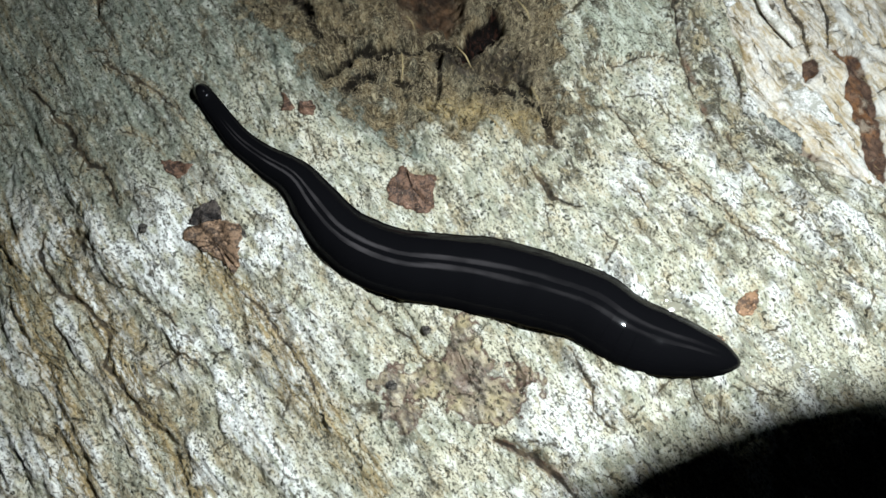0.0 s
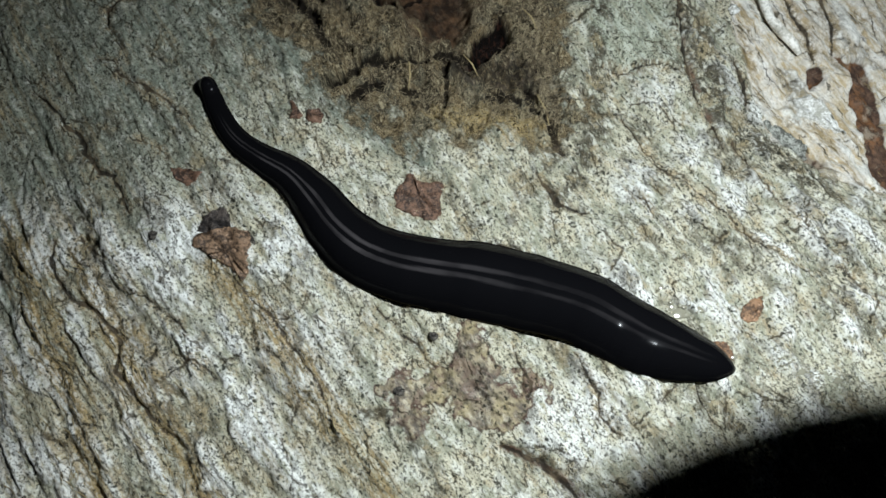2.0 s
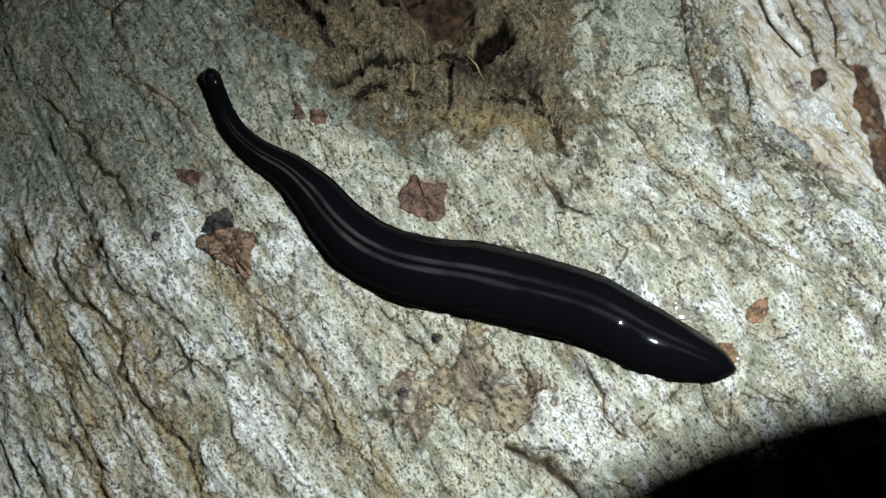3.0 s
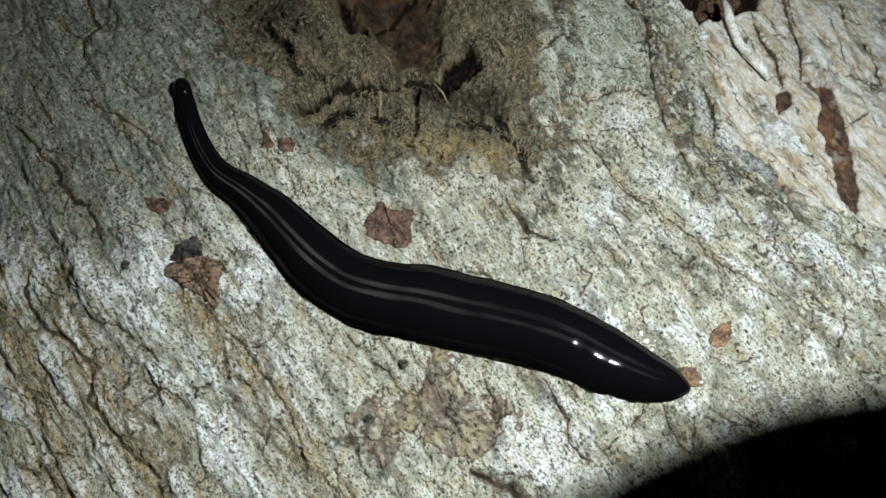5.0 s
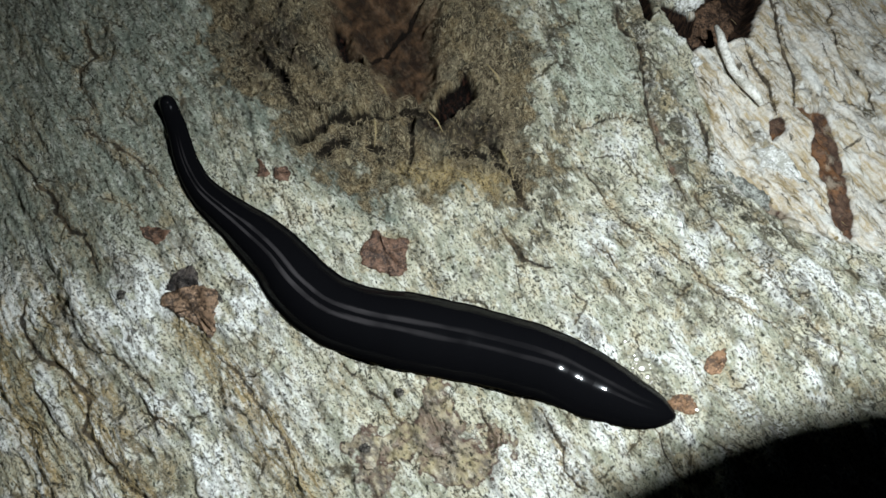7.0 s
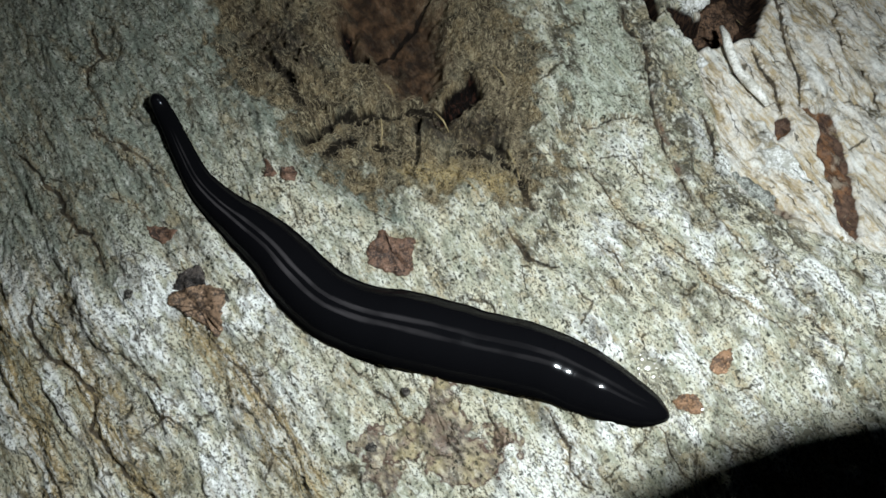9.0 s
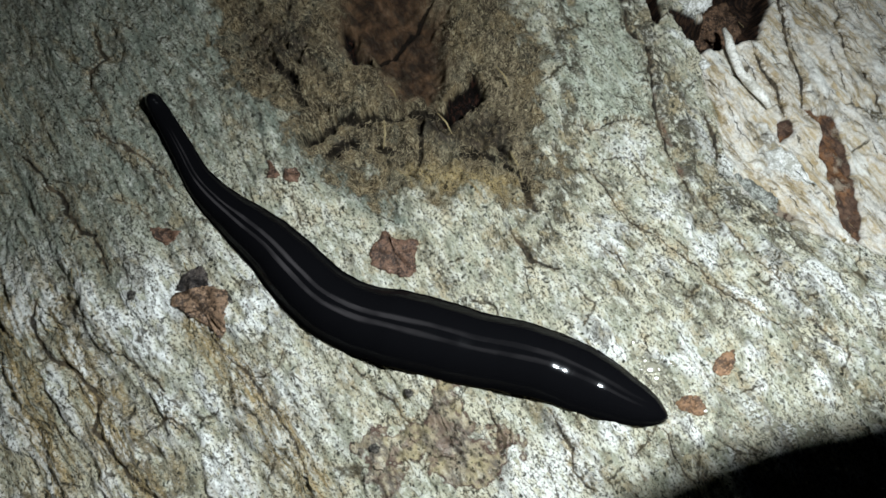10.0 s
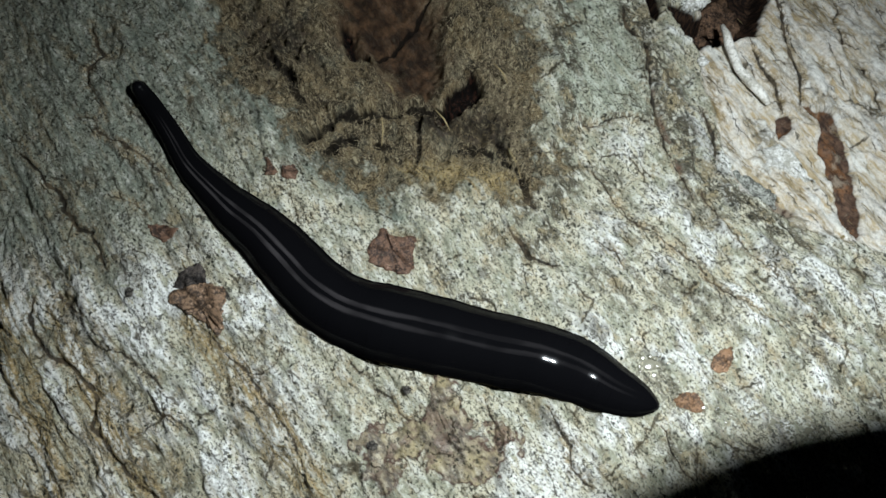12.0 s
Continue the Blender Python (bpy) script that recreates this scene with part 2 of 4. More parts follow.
def zones(x, y):
    """Where each kind of surface lies, 0 to 1."""
    u, v = x * AX[0] + y * AX[1], x * AC[0] + y * AC[1]
    z = {}
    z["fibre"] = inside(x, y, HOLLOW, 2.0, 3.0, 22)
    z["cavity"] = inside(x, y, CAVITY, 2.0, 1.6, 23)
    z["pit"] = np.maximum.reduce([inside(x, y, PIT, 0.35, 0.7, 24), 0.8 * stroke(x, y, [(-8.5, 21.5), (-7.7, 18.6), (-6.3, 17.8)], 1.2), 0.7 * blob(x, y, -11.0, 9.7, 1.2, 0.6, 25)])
    z["dark_litter"] = np.maximum(0.9 * inside(x, y, DARK_PATCH, 0.6, 1.2, 25), 0.85 * blob(x, y, -14.0, 19.5, 5.0, 3.6, -45, 0.8, 0.6, 28))
    z["tan"] = inside(x, y, TAN, 0.7, 1.2, 29)
    z["rust"] = np.maximum.reduce([
        inside(x, y, GROOVE, 0.2, 0.6, 35),
        inside(x, y, [(29.0, 13.1), (30.1, 13.5), (30.2, 12.1), (29.2, 11.3)], 0.2, 0.5, 34), blob(x, y, 27.8, 4.6, 1.5, 0.9, -20, seed=12),
        0.5 * stroke(x, y, [(17.6, 15.0), (18.5, 10.6), (20.0, 6.6)], 0.75), 0.55 * stroke(x, y, [(2.1, -19.0), (5.2, -20.1), (8.0, -22.5)], 1.0),
        0.35 * stroke(x, y, [(14.1, -15.0), (13.7, -16.4), (14.8, -17.6)], 0.7), 0.35 * blob(x, y, 20.4, 1.5, 1.0, 0.9, 0, 0.6, 0.4, 13)])
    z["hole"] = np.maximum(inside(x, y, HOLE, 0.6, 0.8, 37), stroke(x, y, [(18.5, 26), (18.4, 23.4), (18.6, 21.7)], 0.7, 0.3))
    plank = inside(x, y, PLANK, 0.4, 1.0, 36)
    streak = step(-0.05, 0.35, fbm(u / 9, v / 1.5, 21, 4))
    z["ochre"] = np.clip(np.maximum.reduce([
        plank * (0.1 + 0.5 * streak), 0.9 * stroke(x, y, [(-19.5, -4.6), (-15.6, -10), (-8.8, -18.5), (-5, -24)], 2.4, 1.4),
        0.95 * stroke(x, y, [(-31, -4), (-26.5, -11.2), (-22.0, -19), (-18.5, -24)], 2.6, 1.4), stroke(x, y, [(-38, -1), (-33.5, -8), (-29.5, -17), (-27, -24)], 2.8, 1.4), 0.25 * valleys(x, y, u, v),
        step(-24, -33, x + 0.4 * y) * (0.05 + 0.4 * streak), 0.9 * stroke(x, y, [(-3.4, 7.0), (0.7, 6.0), (3.9, 5.5), (6.4, 4.5)], 2.0, 1.0), 0.9 * stroke(x, y, [(34.2, 27.2), (34.8, 24.6), (35.0, 22.0)], 1.0), 0.8 * stroke(x, y, [(23.6, 18), (23.4, 14), (24.6, 9.5)], 0.9)]), 0, 1)
    z["plank"] = plank
    z["crumb"] = np.clip(np.maximum.reduce([
        stroke(x, y, [(15, 27), (16.6, 21), (18.9, 16), (19.8, 11), (21.6, 6), (25, 4), (29, 1)], 2.4, 1.2), stroke(x, y, [(10.2, 24), (10.4, 13), (10.2, 8), (9.4, 4), (7.6, 0)], 1.8, 1.2),
        0.9 * stroke(x, y, [(-30, -3), (-26, -9.5), (-22, -16), (-19, -24)], 1.5, 1.2), 0.7 * stroke(x, y, [(-20.5, -4), (-16, -11), (-10.5, -19)], 1.1, 1.0),
        0.8 * inside(x, y, HOLLOW, 2.5, 2.2, 22), 0.9 * stroke(x, y, [(17.8, 20.5), (19.4, 15.3), (20.2, 11.0), (21.5, 7.4)], 1.6, 1.0), 0.7 * step(0.05, 0.4, fbm(u / 6, v / 2.2, 53, 4)) * step(6, 12, x) * step(7, 2, y), 0.7 * step(0.15, 0.45, fbm(u / 5, v / 2.5, 54, 4)), blob(x, y, 38.4, 15.0, 1.3, 1.1, 0, 0.6, 0.4, 53), 0.75 * blob(x, y, -16.8, 11.2, 2.1, 1.7, 0, 0.8, 0.3, 44), 0.9 * stroke(x, y, [(6.4, 6.5), (7.1, 3.6), (5.4, 2.0), (6.4, 0.2), (8.6, -1.2)], 1.0, 0.8),
        0.25 * valleys(x, y, u, v)]), 0, 1)
    z["crust"] = inside(x, y, CRUST, 0.8, 2.8, 43)
    # shade painted in as grey: the band below the hollow and the upper left
    z["shade_grey"] = np.maximum.reduce([
        0.9 * stroke(x, y, [(-18.5, 15.5), (-14.2, 11.0), (-10.6, 7.8), (-6.9, 5.0), (-3.3, 2.4)], 2.3, 1.0), 0.8 * step(-14, -32, x - 0.8 * y)])
    z["plate"] = inside(x, y, PLATE, 0.5, 0.8, 38)
    # white bark; lower left and right whitened further, brightness put into the colour
    z["white"] = np.maximum.reduce([
        inside(x, y, WHITE, 0.25, 0.5, 47), blob(x, y, 32.9, 17.0, 1.0, 1.9, 0, 0.4, 0.4, 48), 0.8 * blob(x, y, 22.1, 23.9, 1.2, 1.4, 0, 0.3, 0.3, 46),
        step(-0.2, 0.12, fbm(u / 7, v / 2.4, 51, 4)) * step(-4, -16, x) * step(4, -4, y),
        0.95 * step(0.0, 0.32, fbm(u / 5, v / 3.2, 52, 4)) * step(8, 14, x - 0.3 * y), 0.8 * blob(x, y, 6.5, -17.5, 4.5, 2.4, -30, 0.5, 0.4, 49)])
    # white patches; the far right ones also brighten that corner by colour
    z["chalk"] = np.maximum.reduce([
        inside(x, y, WHITE, 0.25, 0.6, 47), blob(x, y, 32.9, 17.2, 1.1, 2.0, 0, 0.4, 0.5, 48), 0.8 * blob(x, y, 41.0, 20.0, 2.0, 4.0, -20, 0.5, 0.5, 58),
        0.65 * plank * step(0.05, 0.3, fbm(u / 6, v / 2.0, 45, 4))])
    z["wet"] = np.maximum.reduce([
        stroke(x, y, [(13.5, -11.5), (20.5, -12.6), (25, -13.6), (29, -14.2)], 2.2, 1.0), blob(x, y, 15.4, -9.2, 1.3, 1.0, 0, 0.5, 0.3, 50)])
    return z


def relief(x, y):
    """Height of the bark over the trunk's round, and the cracks' mask."""
    x, y = np.asarray(x, float), np.asarray(y, float)
    u, v = x * AX[0] + y * AX[1], x * AC[0] + y * AC[1]
    z = zones(x, y)
    wv = v + 0.6 * fbm(u / 14, v / 8, 61, 3)
    ridged = np.clip(step(-8, -26, x + 0.3 * y) + 0.7 * step(17, 24, v - 0.06 * u) * step(0, 6, y), 0, 1)
    h = 1.0 * fbm(x / 17, y / 17, 60, 3) - 0.10 * np.clip(-x + 0.8 * y - 24, 0, 60) ** 1.1
    h = h + (0.14 + 0.16 * ridged) * fbm(u / 9, wv / 1.5, 62, 4)
    plates = fbm(u / 13, wv / 4.2, 63, 3) * 3.2
    h = h + (0.30 - 0.12 * ridged) * (np.floor(plates) + step(0.78, 1.0, plates - np.floor(plates)))
    h = h + 0.16 * fbm(u / 1.6, wv / 0.8, 64, 3) + 0.11 * fbm(x / 0.6, y / 0.6, 65, 2)
    h = h - 0.22 * valleys(x, y, u, v)
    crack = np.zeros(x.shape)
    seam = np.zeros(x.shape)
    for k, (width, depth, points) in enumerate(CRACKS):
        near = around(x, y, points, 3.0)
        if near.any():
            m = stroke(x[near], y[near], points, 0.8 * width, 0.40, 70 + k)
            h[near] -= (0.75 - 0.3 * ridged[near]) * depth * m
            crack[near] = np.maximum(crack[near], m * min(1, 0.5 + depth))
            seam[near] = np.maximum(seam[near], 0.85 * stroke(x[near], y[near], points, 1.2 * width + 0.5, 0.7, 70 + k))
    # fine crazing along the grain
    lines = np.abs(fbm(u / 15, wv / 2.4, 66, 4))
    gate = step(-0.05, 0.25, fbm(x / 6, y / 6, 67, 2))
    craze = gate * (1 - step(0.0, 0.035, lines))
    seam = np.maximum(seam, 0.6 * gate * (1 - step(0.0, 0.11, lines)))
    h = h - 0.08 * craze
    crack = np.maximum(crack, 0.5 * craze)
    z["seam"] = seam * (1 - z["fibre"])
    f = z["fibre"] * (1 - 0.8 * z["cavity"])
    h = h - z["fibre"] * (0.5 + 0.5 * fbm(x / 3, y / 3, 68, 3)) + f * (1.0 * fbm(x / 1.5, y / 1.5, 59, 3) + 0.7 * fbm(x / 0.55, y / 0.55, 69, 2))
    h = h - 2.8 * z["cavity"] - 2.2 * z["pit"] - 0.6 * z["dark_litter"]
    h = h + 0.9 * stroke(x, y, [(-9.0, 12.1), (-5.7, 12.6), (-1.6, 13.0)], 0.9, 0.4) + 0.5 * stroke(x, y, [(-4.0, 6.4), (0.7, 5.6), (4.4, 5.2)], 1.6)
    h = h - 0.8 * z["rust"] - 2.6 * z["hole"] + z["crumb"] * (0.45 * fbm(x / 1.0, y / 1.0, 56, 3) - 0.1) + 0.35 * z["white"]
    h = h + z["crust"] * (0.10 + 0.75 * fbm(x / 1.5, y / 1.5, 55, 4))
    h = h + 0.35 * inside(x, y, PLATE, 0.12, 0.8, 38) - 0.3 * inside(x, y, PLANK, 0.3, 1.0, 36)
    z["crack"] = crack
    return h, z


def roll_up(x, y, h):
    """Points of the unrolled bark, h millimetres above it, in world metres."""
    x, y, h = np.asarray(x, float), np.asarray(y, float), np.asarray(h, float)
    u, a = x * AX[0] + y * AX[1], (x * AC[0] + y * AC[1]) / R
    s = (R + h) * np.sin(a)
    return np.stack([u * AX[0] + s * AC[0], u * AX[1] + s * AC[1], (R + h) * np.cos(a) - R], -1) / 1000.0


def normal_at(x, y):
    a = (x * AC[0] + y * AC[1]) / R
    return Vector((math.sin(a) * AC[0], math.sin(a) * AC[1], math.cos(a)))


# ---- materials ----
def material(name):
    m = bpy.data.materials.new(name)
    m.use_nodes = True
    return m, m.node_tree, m.node_tree.nodes["Principled BSDF"]


def node(tree, kind, **sockets):
    n = tree.nodes.new(kind)
    for key, value in sockets.items():
        name = key.replace("_", " ")
        if isinstance(value, bpy.types.NodeSocket):
            tree.links.new(value, n.inputs[name])
        else:
            n.inputs[name].default_value = value
    return n


def mathn(tree, op, a, b=0.5, c=0.0):
    n = tree.nodes.new("ShaderNodeMath")
    n.operation = op
    for k, value in enumerate((a, b, c)):
        if isinstance(value, bpy.types.NodeSocket):
            tree.links.new(value, n.inputs[k])
        else:
            n.inputs[k].default_value = value
    return n.outputs[0]


def ramp(tree, value, lo, hi):
    n = tree.nodes.new("ShaderNodeMapRange")
    n.interpolation_type = "SMOOTHSTEP"
    tree.links.new(value, n.inputs["Value"])
    n.inputs["From Min"].default_value, n.inputs["From Max"].default_value = lo, hi
    return n.outputs["Result"]


def mix(tree, factor, a, b):
    n = tree.nodes.new("ShaderNodeMix")
    n.data_type = "RGBA"
    for socket, value in ((n.inputs[0], factor), (n.inputs[6], a), (n.inputs[7], b)):
        if isinstance(value, bpy.types.NodeSocket):
            tree.links.new(value, socket)
        elif isinstance(value, tuple):
            socket.default_value = (*value, 1)
        else:
            socket.default_value = value
    return n.outputs[2]


def attribute(tree, name):
    n = tree.nodes.new("ShaderNodeAttribute")
    n.attribute_name = name
    return n


def noise_at(tree, where, scale, detail=4.0, rough=0.6):
    return node(tree, "ShaderNodeTexNoise", Vector=where, Scale=scale, Detail=detail, Roughness=rough).outputs["Fac"]


def stretched(tree, where, scale):
    return node(tree, "ShaderNodeMapping", Vector=where, Scale=scale).outputs["Vector"]


def bark_material():
    m, t, out = material("bark")
    plan = attribute(t, "plan").outputs["Vector"]          # along the grain, across it, in millimetres
    z = {k: attribute(t, k).outputs["Fac"] for k in ("fibre", "dark_litter", "rust", "hole", "ochre", "crust", "shade_grey", "white", "wet", "crack", "plank", "crumb", "plate", "cavity", "pit", "tan", "seam", "chalk")}
    shifted = node(t, "ShaderNodeMapping", Vector=plan, Location=(37.0, 11.0, 0.0)).outputs["Vector"]
    broad = noise_at(t, plan, 0.33, 6, 0.65)
    other = noise_at(t, shifted, 0.5, 6, 0.7)
    mid = noise_at(t, stretched(t, plan, (0.6, 1.0, 1)), 1.1, 6, 0.7)
    mid2 = noise_at(t, stretched(t, shifted, (0.5, 1.0, 1)), 1.4, 6, 0.7)
    fine = noise_at(t, stretched(t, plan, (0.6, 1.0, 1)), 3.6, 5, 0.7)
    grain = noise_at(t, stretched(t, plan, (0.10, 1.3, 1)), 1.5, 6, 0.7)
    for k, rough, lo, hi in (("rust", 1.1, 0.35, 0.65), ("plank", 1.5, 0.3, 0.7), ("crack", 1.1, 0.34, 0.74)):
        z[k] = ramp(t, mathn(t, "ADD", z[k], mathn(t, "MULTIPLY", mathn(t, "SUBTRACT", mid2, 0.5), rough)), lo, hi)
    c = mix(t, ramp(t, broad, 0.40, 0.60), (0.30, 0.305, 0.225), (0.56, 0.53, 0.395))
    c = mix(t, mathn(t, "MULTIPLY", ramp(t, other, 0.50, 0.64), 0.6), c, (0.40, 0.32, 0.19))
    c = mix(t, mathn(t, "MULTIPLY", ramp(t, mid, 0.48, 0.62), 0.75), c, (0.70, 0.705, 0.615))
    c = mix(t, mathn(t, "MULTIPLY", z["shade_grey"], ramp(t, mid, 0.80, 0.45)), c, (0.165, 0.192, 0.155))
    c = mix(t, mathn(t, "MULTIPLY", z["white"], ramp(t, mid2, 0.40, 0.52)), c, (0.82, 0.83, 0.785))
    green = mix(t, ramp(t, mid, 0.42, 0.58), (0.24, 0.27, 0.205), (0.44, 0.475, 0.38))
    c = mix(t, mathn(t, "MULTIPLY", z["plate"], 0.7), c, green)
    c = mix(t, mathn(t, "MULTIPLY", ramp(t, grain, 0.52, 0.62), mathn(t, "MULTIPLY_ADD", z["ochre"], 0.55, 0.22)), c, (0.34, 0.26, 0.14))
    tan = mix(t, ramp(t, grain, 0.42, 0.58), (0.70, 0.64, 0.54), (0.52, 0.39, 0.22))
    tan = mix(t, mathn(t, "MULTIPLY", ramp(t, mid, 0.52, 0.60), 0.8), tan, (0.76, 0.71, 0.64))
    tan = mix(t, mathn(t, "MULTIPLY", ramp(t, broad, 0.47, 0.56), 0.7), tan, (0.80, 0.785, 0.75))
    c = mix(t, mathn(t, "MULTIPLY", z["plank"], 0.75), c, tan)
    c = mix(t, mathn(t, "MULTIPLY", ramp(t, mathn(t, "ADD", z["chalk"], mathn(t, "MULTIPLY", mathn(t, "SUBTRACT", mid2, 0.5), 1.2)), 0.35, 0.7), 0.9), c, (0.80, 0.795, 0.735))
    quiet = mathn(t, "SUBTRACT", 1.0, mathn(t, "MULTIPLY", z["plank"], 0.7))
    c = mix(t, mathn(t, "MULTIPLY", z["seam"], ramp(t, fine, 0.40, 0.56)), c, mix(t, ramp(t, other, 0.44, 0.58), (0.15, 0.115, 0.07), (0.40, 0.31, 0.18)))
    c = mix(t, mathn(t, "MULTIPLY", z["crumb"], ramp(t, mid2, 0.43, 0.52)), c, (0.085, 0.075, 0.052))
    c = mix(t, mathn(t, "MULTIPLY", z["crumb"], ramp(t, other, 0.52, 0.60)), c, (0.30, 0.25, 0.15))
    c = mix(t, mathn(t, "MULTIPLY", z["ochre"], ramp(t, mathn(t, "ADD", grain, mathn(t, "MULTIPLY", fine, 0.5)), 0.60, 0.86)), c, (0.31, 0.225, 0.105))
    c = mix(t, mathn(t, "MULTIPLY", ramp(t, mid2, 0.55, 0.65), mathn(t, "MULTIPLY", quiet, 0.6)), c, (0.22, 0.20, 0.135))
    c = mix(t, mathn(t, "MULTIPLY", ramp(t, fine, 0.57, 0.63), mathn(t, "MULTIPLY", quiet, 0.75)), c, (0.085, 0.08, 0.055))
    grit = noise_at(t, stretched(t, shifted, (0.7, 1.0, 1)), 6.0, 3, 0.6)
    c = mix(t, mathn(t, "MULTIPLY", ramp(t, mathn(t, "MULTIPLY_ADD", broad, 0.35, grit), 0.73, 0.80), mathn(t, "MULTIPLY", quiet, 0.8)), c, (0.06, 0.056, 0.04))
    c = mix(t, mathn(t, "MULTIPLY", ramp(t, grit, 0.40, 0.33), 0.3), c, (0.80, 0.79, 0.71))
    c = mix(t, mathn(t, "MULTIPLY", ramp(t, fine, 0.42, 0.36), 0.35), c, (0.76, 0.755, 0.67))
    crust = mix(t, ramp(t, mid2, 0.43, 0.58), (0.095, 0.068, 0.056), (0.34, 0.28, 0.185))
    crust = mix(t, mathn(t, "MULTIPLY", ramp(t, broad, 0.46, 0.58), 0.6), crust, (0.38, 0.31, 0.15))
    crust = mix(t, mathn(t, "MULTIPLY", ramp(t, mid, 0.55, 0.63), 0.7), crust, (0.58, 0.52, 0.38))
    crust = mix(t, mathn(t, "MULTIPLY", ramp(t, other, 0.50, 0.58), 0.75), crust, (0.17, 0.105, 0.085))
    spread = mathn(t, "ADD", z["crust"], mathn(t, "MULTIPLY", mathn(t, "SUBTRACT", mid, 0.5), 1.6))
    spread = mathn(t, "ADD", spread, mathn(t, "MULTIPLY", mathn(t, "SUBTRACT", fine, 0.5), 0.7))
    c = mix(t, mathn(t, "MULTIPLY", ramp(t, spread, 0.35, 0.6), 0.8), c, crust)
    rim = mathn(t, "MULTIPLY", ramp(t, spread, 0.20, 0.42), ramp(t, spread, 0.85, 0.5))
    rim = mathn(t, "MULTIPLY", rim, ramp(t, mid2, 0.40, 0.55))
    c = mix(t, rim, c, (0.10, 0.062, 0.048))
    # pepper of dark fungal dots, in two sizes
    warp = node(t, "ShaderNodeTexNoise", Vector=plan, Scale=3.0, Detail=3.0).outputs["Color"]
    bent = node(t, "ShaderNodeVectorMath", Vector=plan)
    bent.operation = "MULTIPLY_ADD"
    t.links.new(warp, bent.inputs[0])
    bent.inputs[1].default_value = (0.7, 0.55, 0.0)
    t.links.new(plan, bent.inputs[2])
    # fine crackle that runs with the grain
    split = 0.0
    for scale, wide, lo in ((0.30, 0.020, 0.46), (0.75, 0.026, 0.57)):
        net = t.nodes.new("ShaderNodeTexVoronoi")
        net.feature = "DISTANCE_TO_EDGE"
        t.links.new(stretched(t, bent.outputs[0], (0.5, 1.25, 1)), net.inputs["Vector"])
        net.inputs["Scale"].default_value = scale
        gate = ramp(t, other if scale < 0.5 else broad, lo, lo + 0.10)
        split = mathn(t, "MAXIMUM", split, mathn(t, "MULTIPLY", ramp(t, net.outputs["Distance"], wide, wide * 0.3), gate))
    split = mathn(t, "MULTIPLY", split, mathn(t, "SUBTRACT", 1.0, z["fibre"]))
    c = mix(t, mathn(t, "MULTIPLY", split, 0.85), c, (0.05, 0.038, 0.022))
    dots = 0.0
    for scale, size, share in ((2.8, 0.38, 0.55), (4.6, 0.36, 0.6)):
        cell = node(t, "ShaderNodeTexVoronoi", Vector=stretched(t, bent.outputs[0], (0.75, 1.1, 1)), Scale=scale)
        pick = node(t, "ShaderNodeSeparateColor", Color=cell.outputs["Color"])
        dot = mathn(t, "MULTIPLY", ramp(t, cell.outputs["Distance"], size, size * 0.7), ramp(t, pick.outputs[0], 1 - share, 1 - share + 0.1))
        dots = mathn(t, "MAXIMUM", dots, mathn(t, "MULTIPLY", dot, mathn(t, "MULTIPLY_ADD", pick.outputs[1], 0.6, 0.4)))
    dots = mathn(t, "MULTIPLY", dots, mathn(t, "SUBTRACT", 1.0, mathn(t, "MAXIMUM", z["rust"], mathn(t, "MULTIPLY", z["plank"], 0.9))))
    c = mix(t, mathn(t, "MULTIPLY", dots, 0.95), c, (0.025, 0.025, 0.018))
    rust = mix(t, ramp(t, mid2, 0.38, 0.66), (0.05, 0.031, 0.023), (0.16, 0.097, 0.065))
    rust = mix(t, mathn(t, "MULTIPLY", ramp(t, broad, 0.50, 0.60), 0.5), rust, (0.28, 0.125, 0.045))
    rust = mix(t, mathn(t, "MULTIPLY", ramp(t, other, 0.52, 0.62), 0.5), rust, (0.42, 0.36, 0.27))
    rust = mix(t, mathn(t, "MULTIPLY", ramp(t, fine, 0.54, 0.62), 0.7), rust, (0.035, 0.022, 0.015))
    c = mix(t, z["rust"], c, rust)
    felt = node(t, "ShaderNodeTexNoise", Vector=bent.outputs[0], Scale=3.1, Detail=5.0, Roughness=0.75, Distortion=2.2).outputs["Fac"]
    litter = mix(t, ramp(t, other, 0.42, 0.58), (0.085, 0.062, 0.036), (0.29, 0.215, 0.115))
    litter = mix(t, mathn(t, "MULTIPLY", ramp(t, broad, 0.50, 0.62), 0.7), litter, (0.21, 0.20, 0.14))
    litter = mix(t, ramp(t, z["tan"], 0.2, 0.8), litter, mix(t, ramp(t, mid2, 0.42, 0.6), (0.13, 0.095, 0.055), (0.36, 0.29, 0.18)))
    litter = mix(t, mathn(t, "MULTIPLY", z["ochre"], ramp(t, mid2, 0.32, 0.50)), litter, (0.60, 0.45, 0.205))
    litter = mix(t, mathn(t, "MULTIPLY", ramp(t, felt, 0.53, 0.58), 0.9), litter, (0.56, 0.475, 0.30))
    # gaps between the fibres painted near-black, their shade put into the colour
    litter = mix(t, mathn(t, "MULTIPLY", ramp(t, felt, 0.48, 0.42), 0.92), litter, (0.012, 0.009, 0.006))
    # dark brown patches, painted darker still for the shade of the hollow
    litter = mix(t, mathn(t, "MULTIPLY", z["dark_litter"], ramp(t, fine, 0.72, 0.45)), litter, mix(t, ramp(t, mid, 0.46, 0.62), (0.014, 0.010, 0.008), (0.075, 0.052, 0.038)))
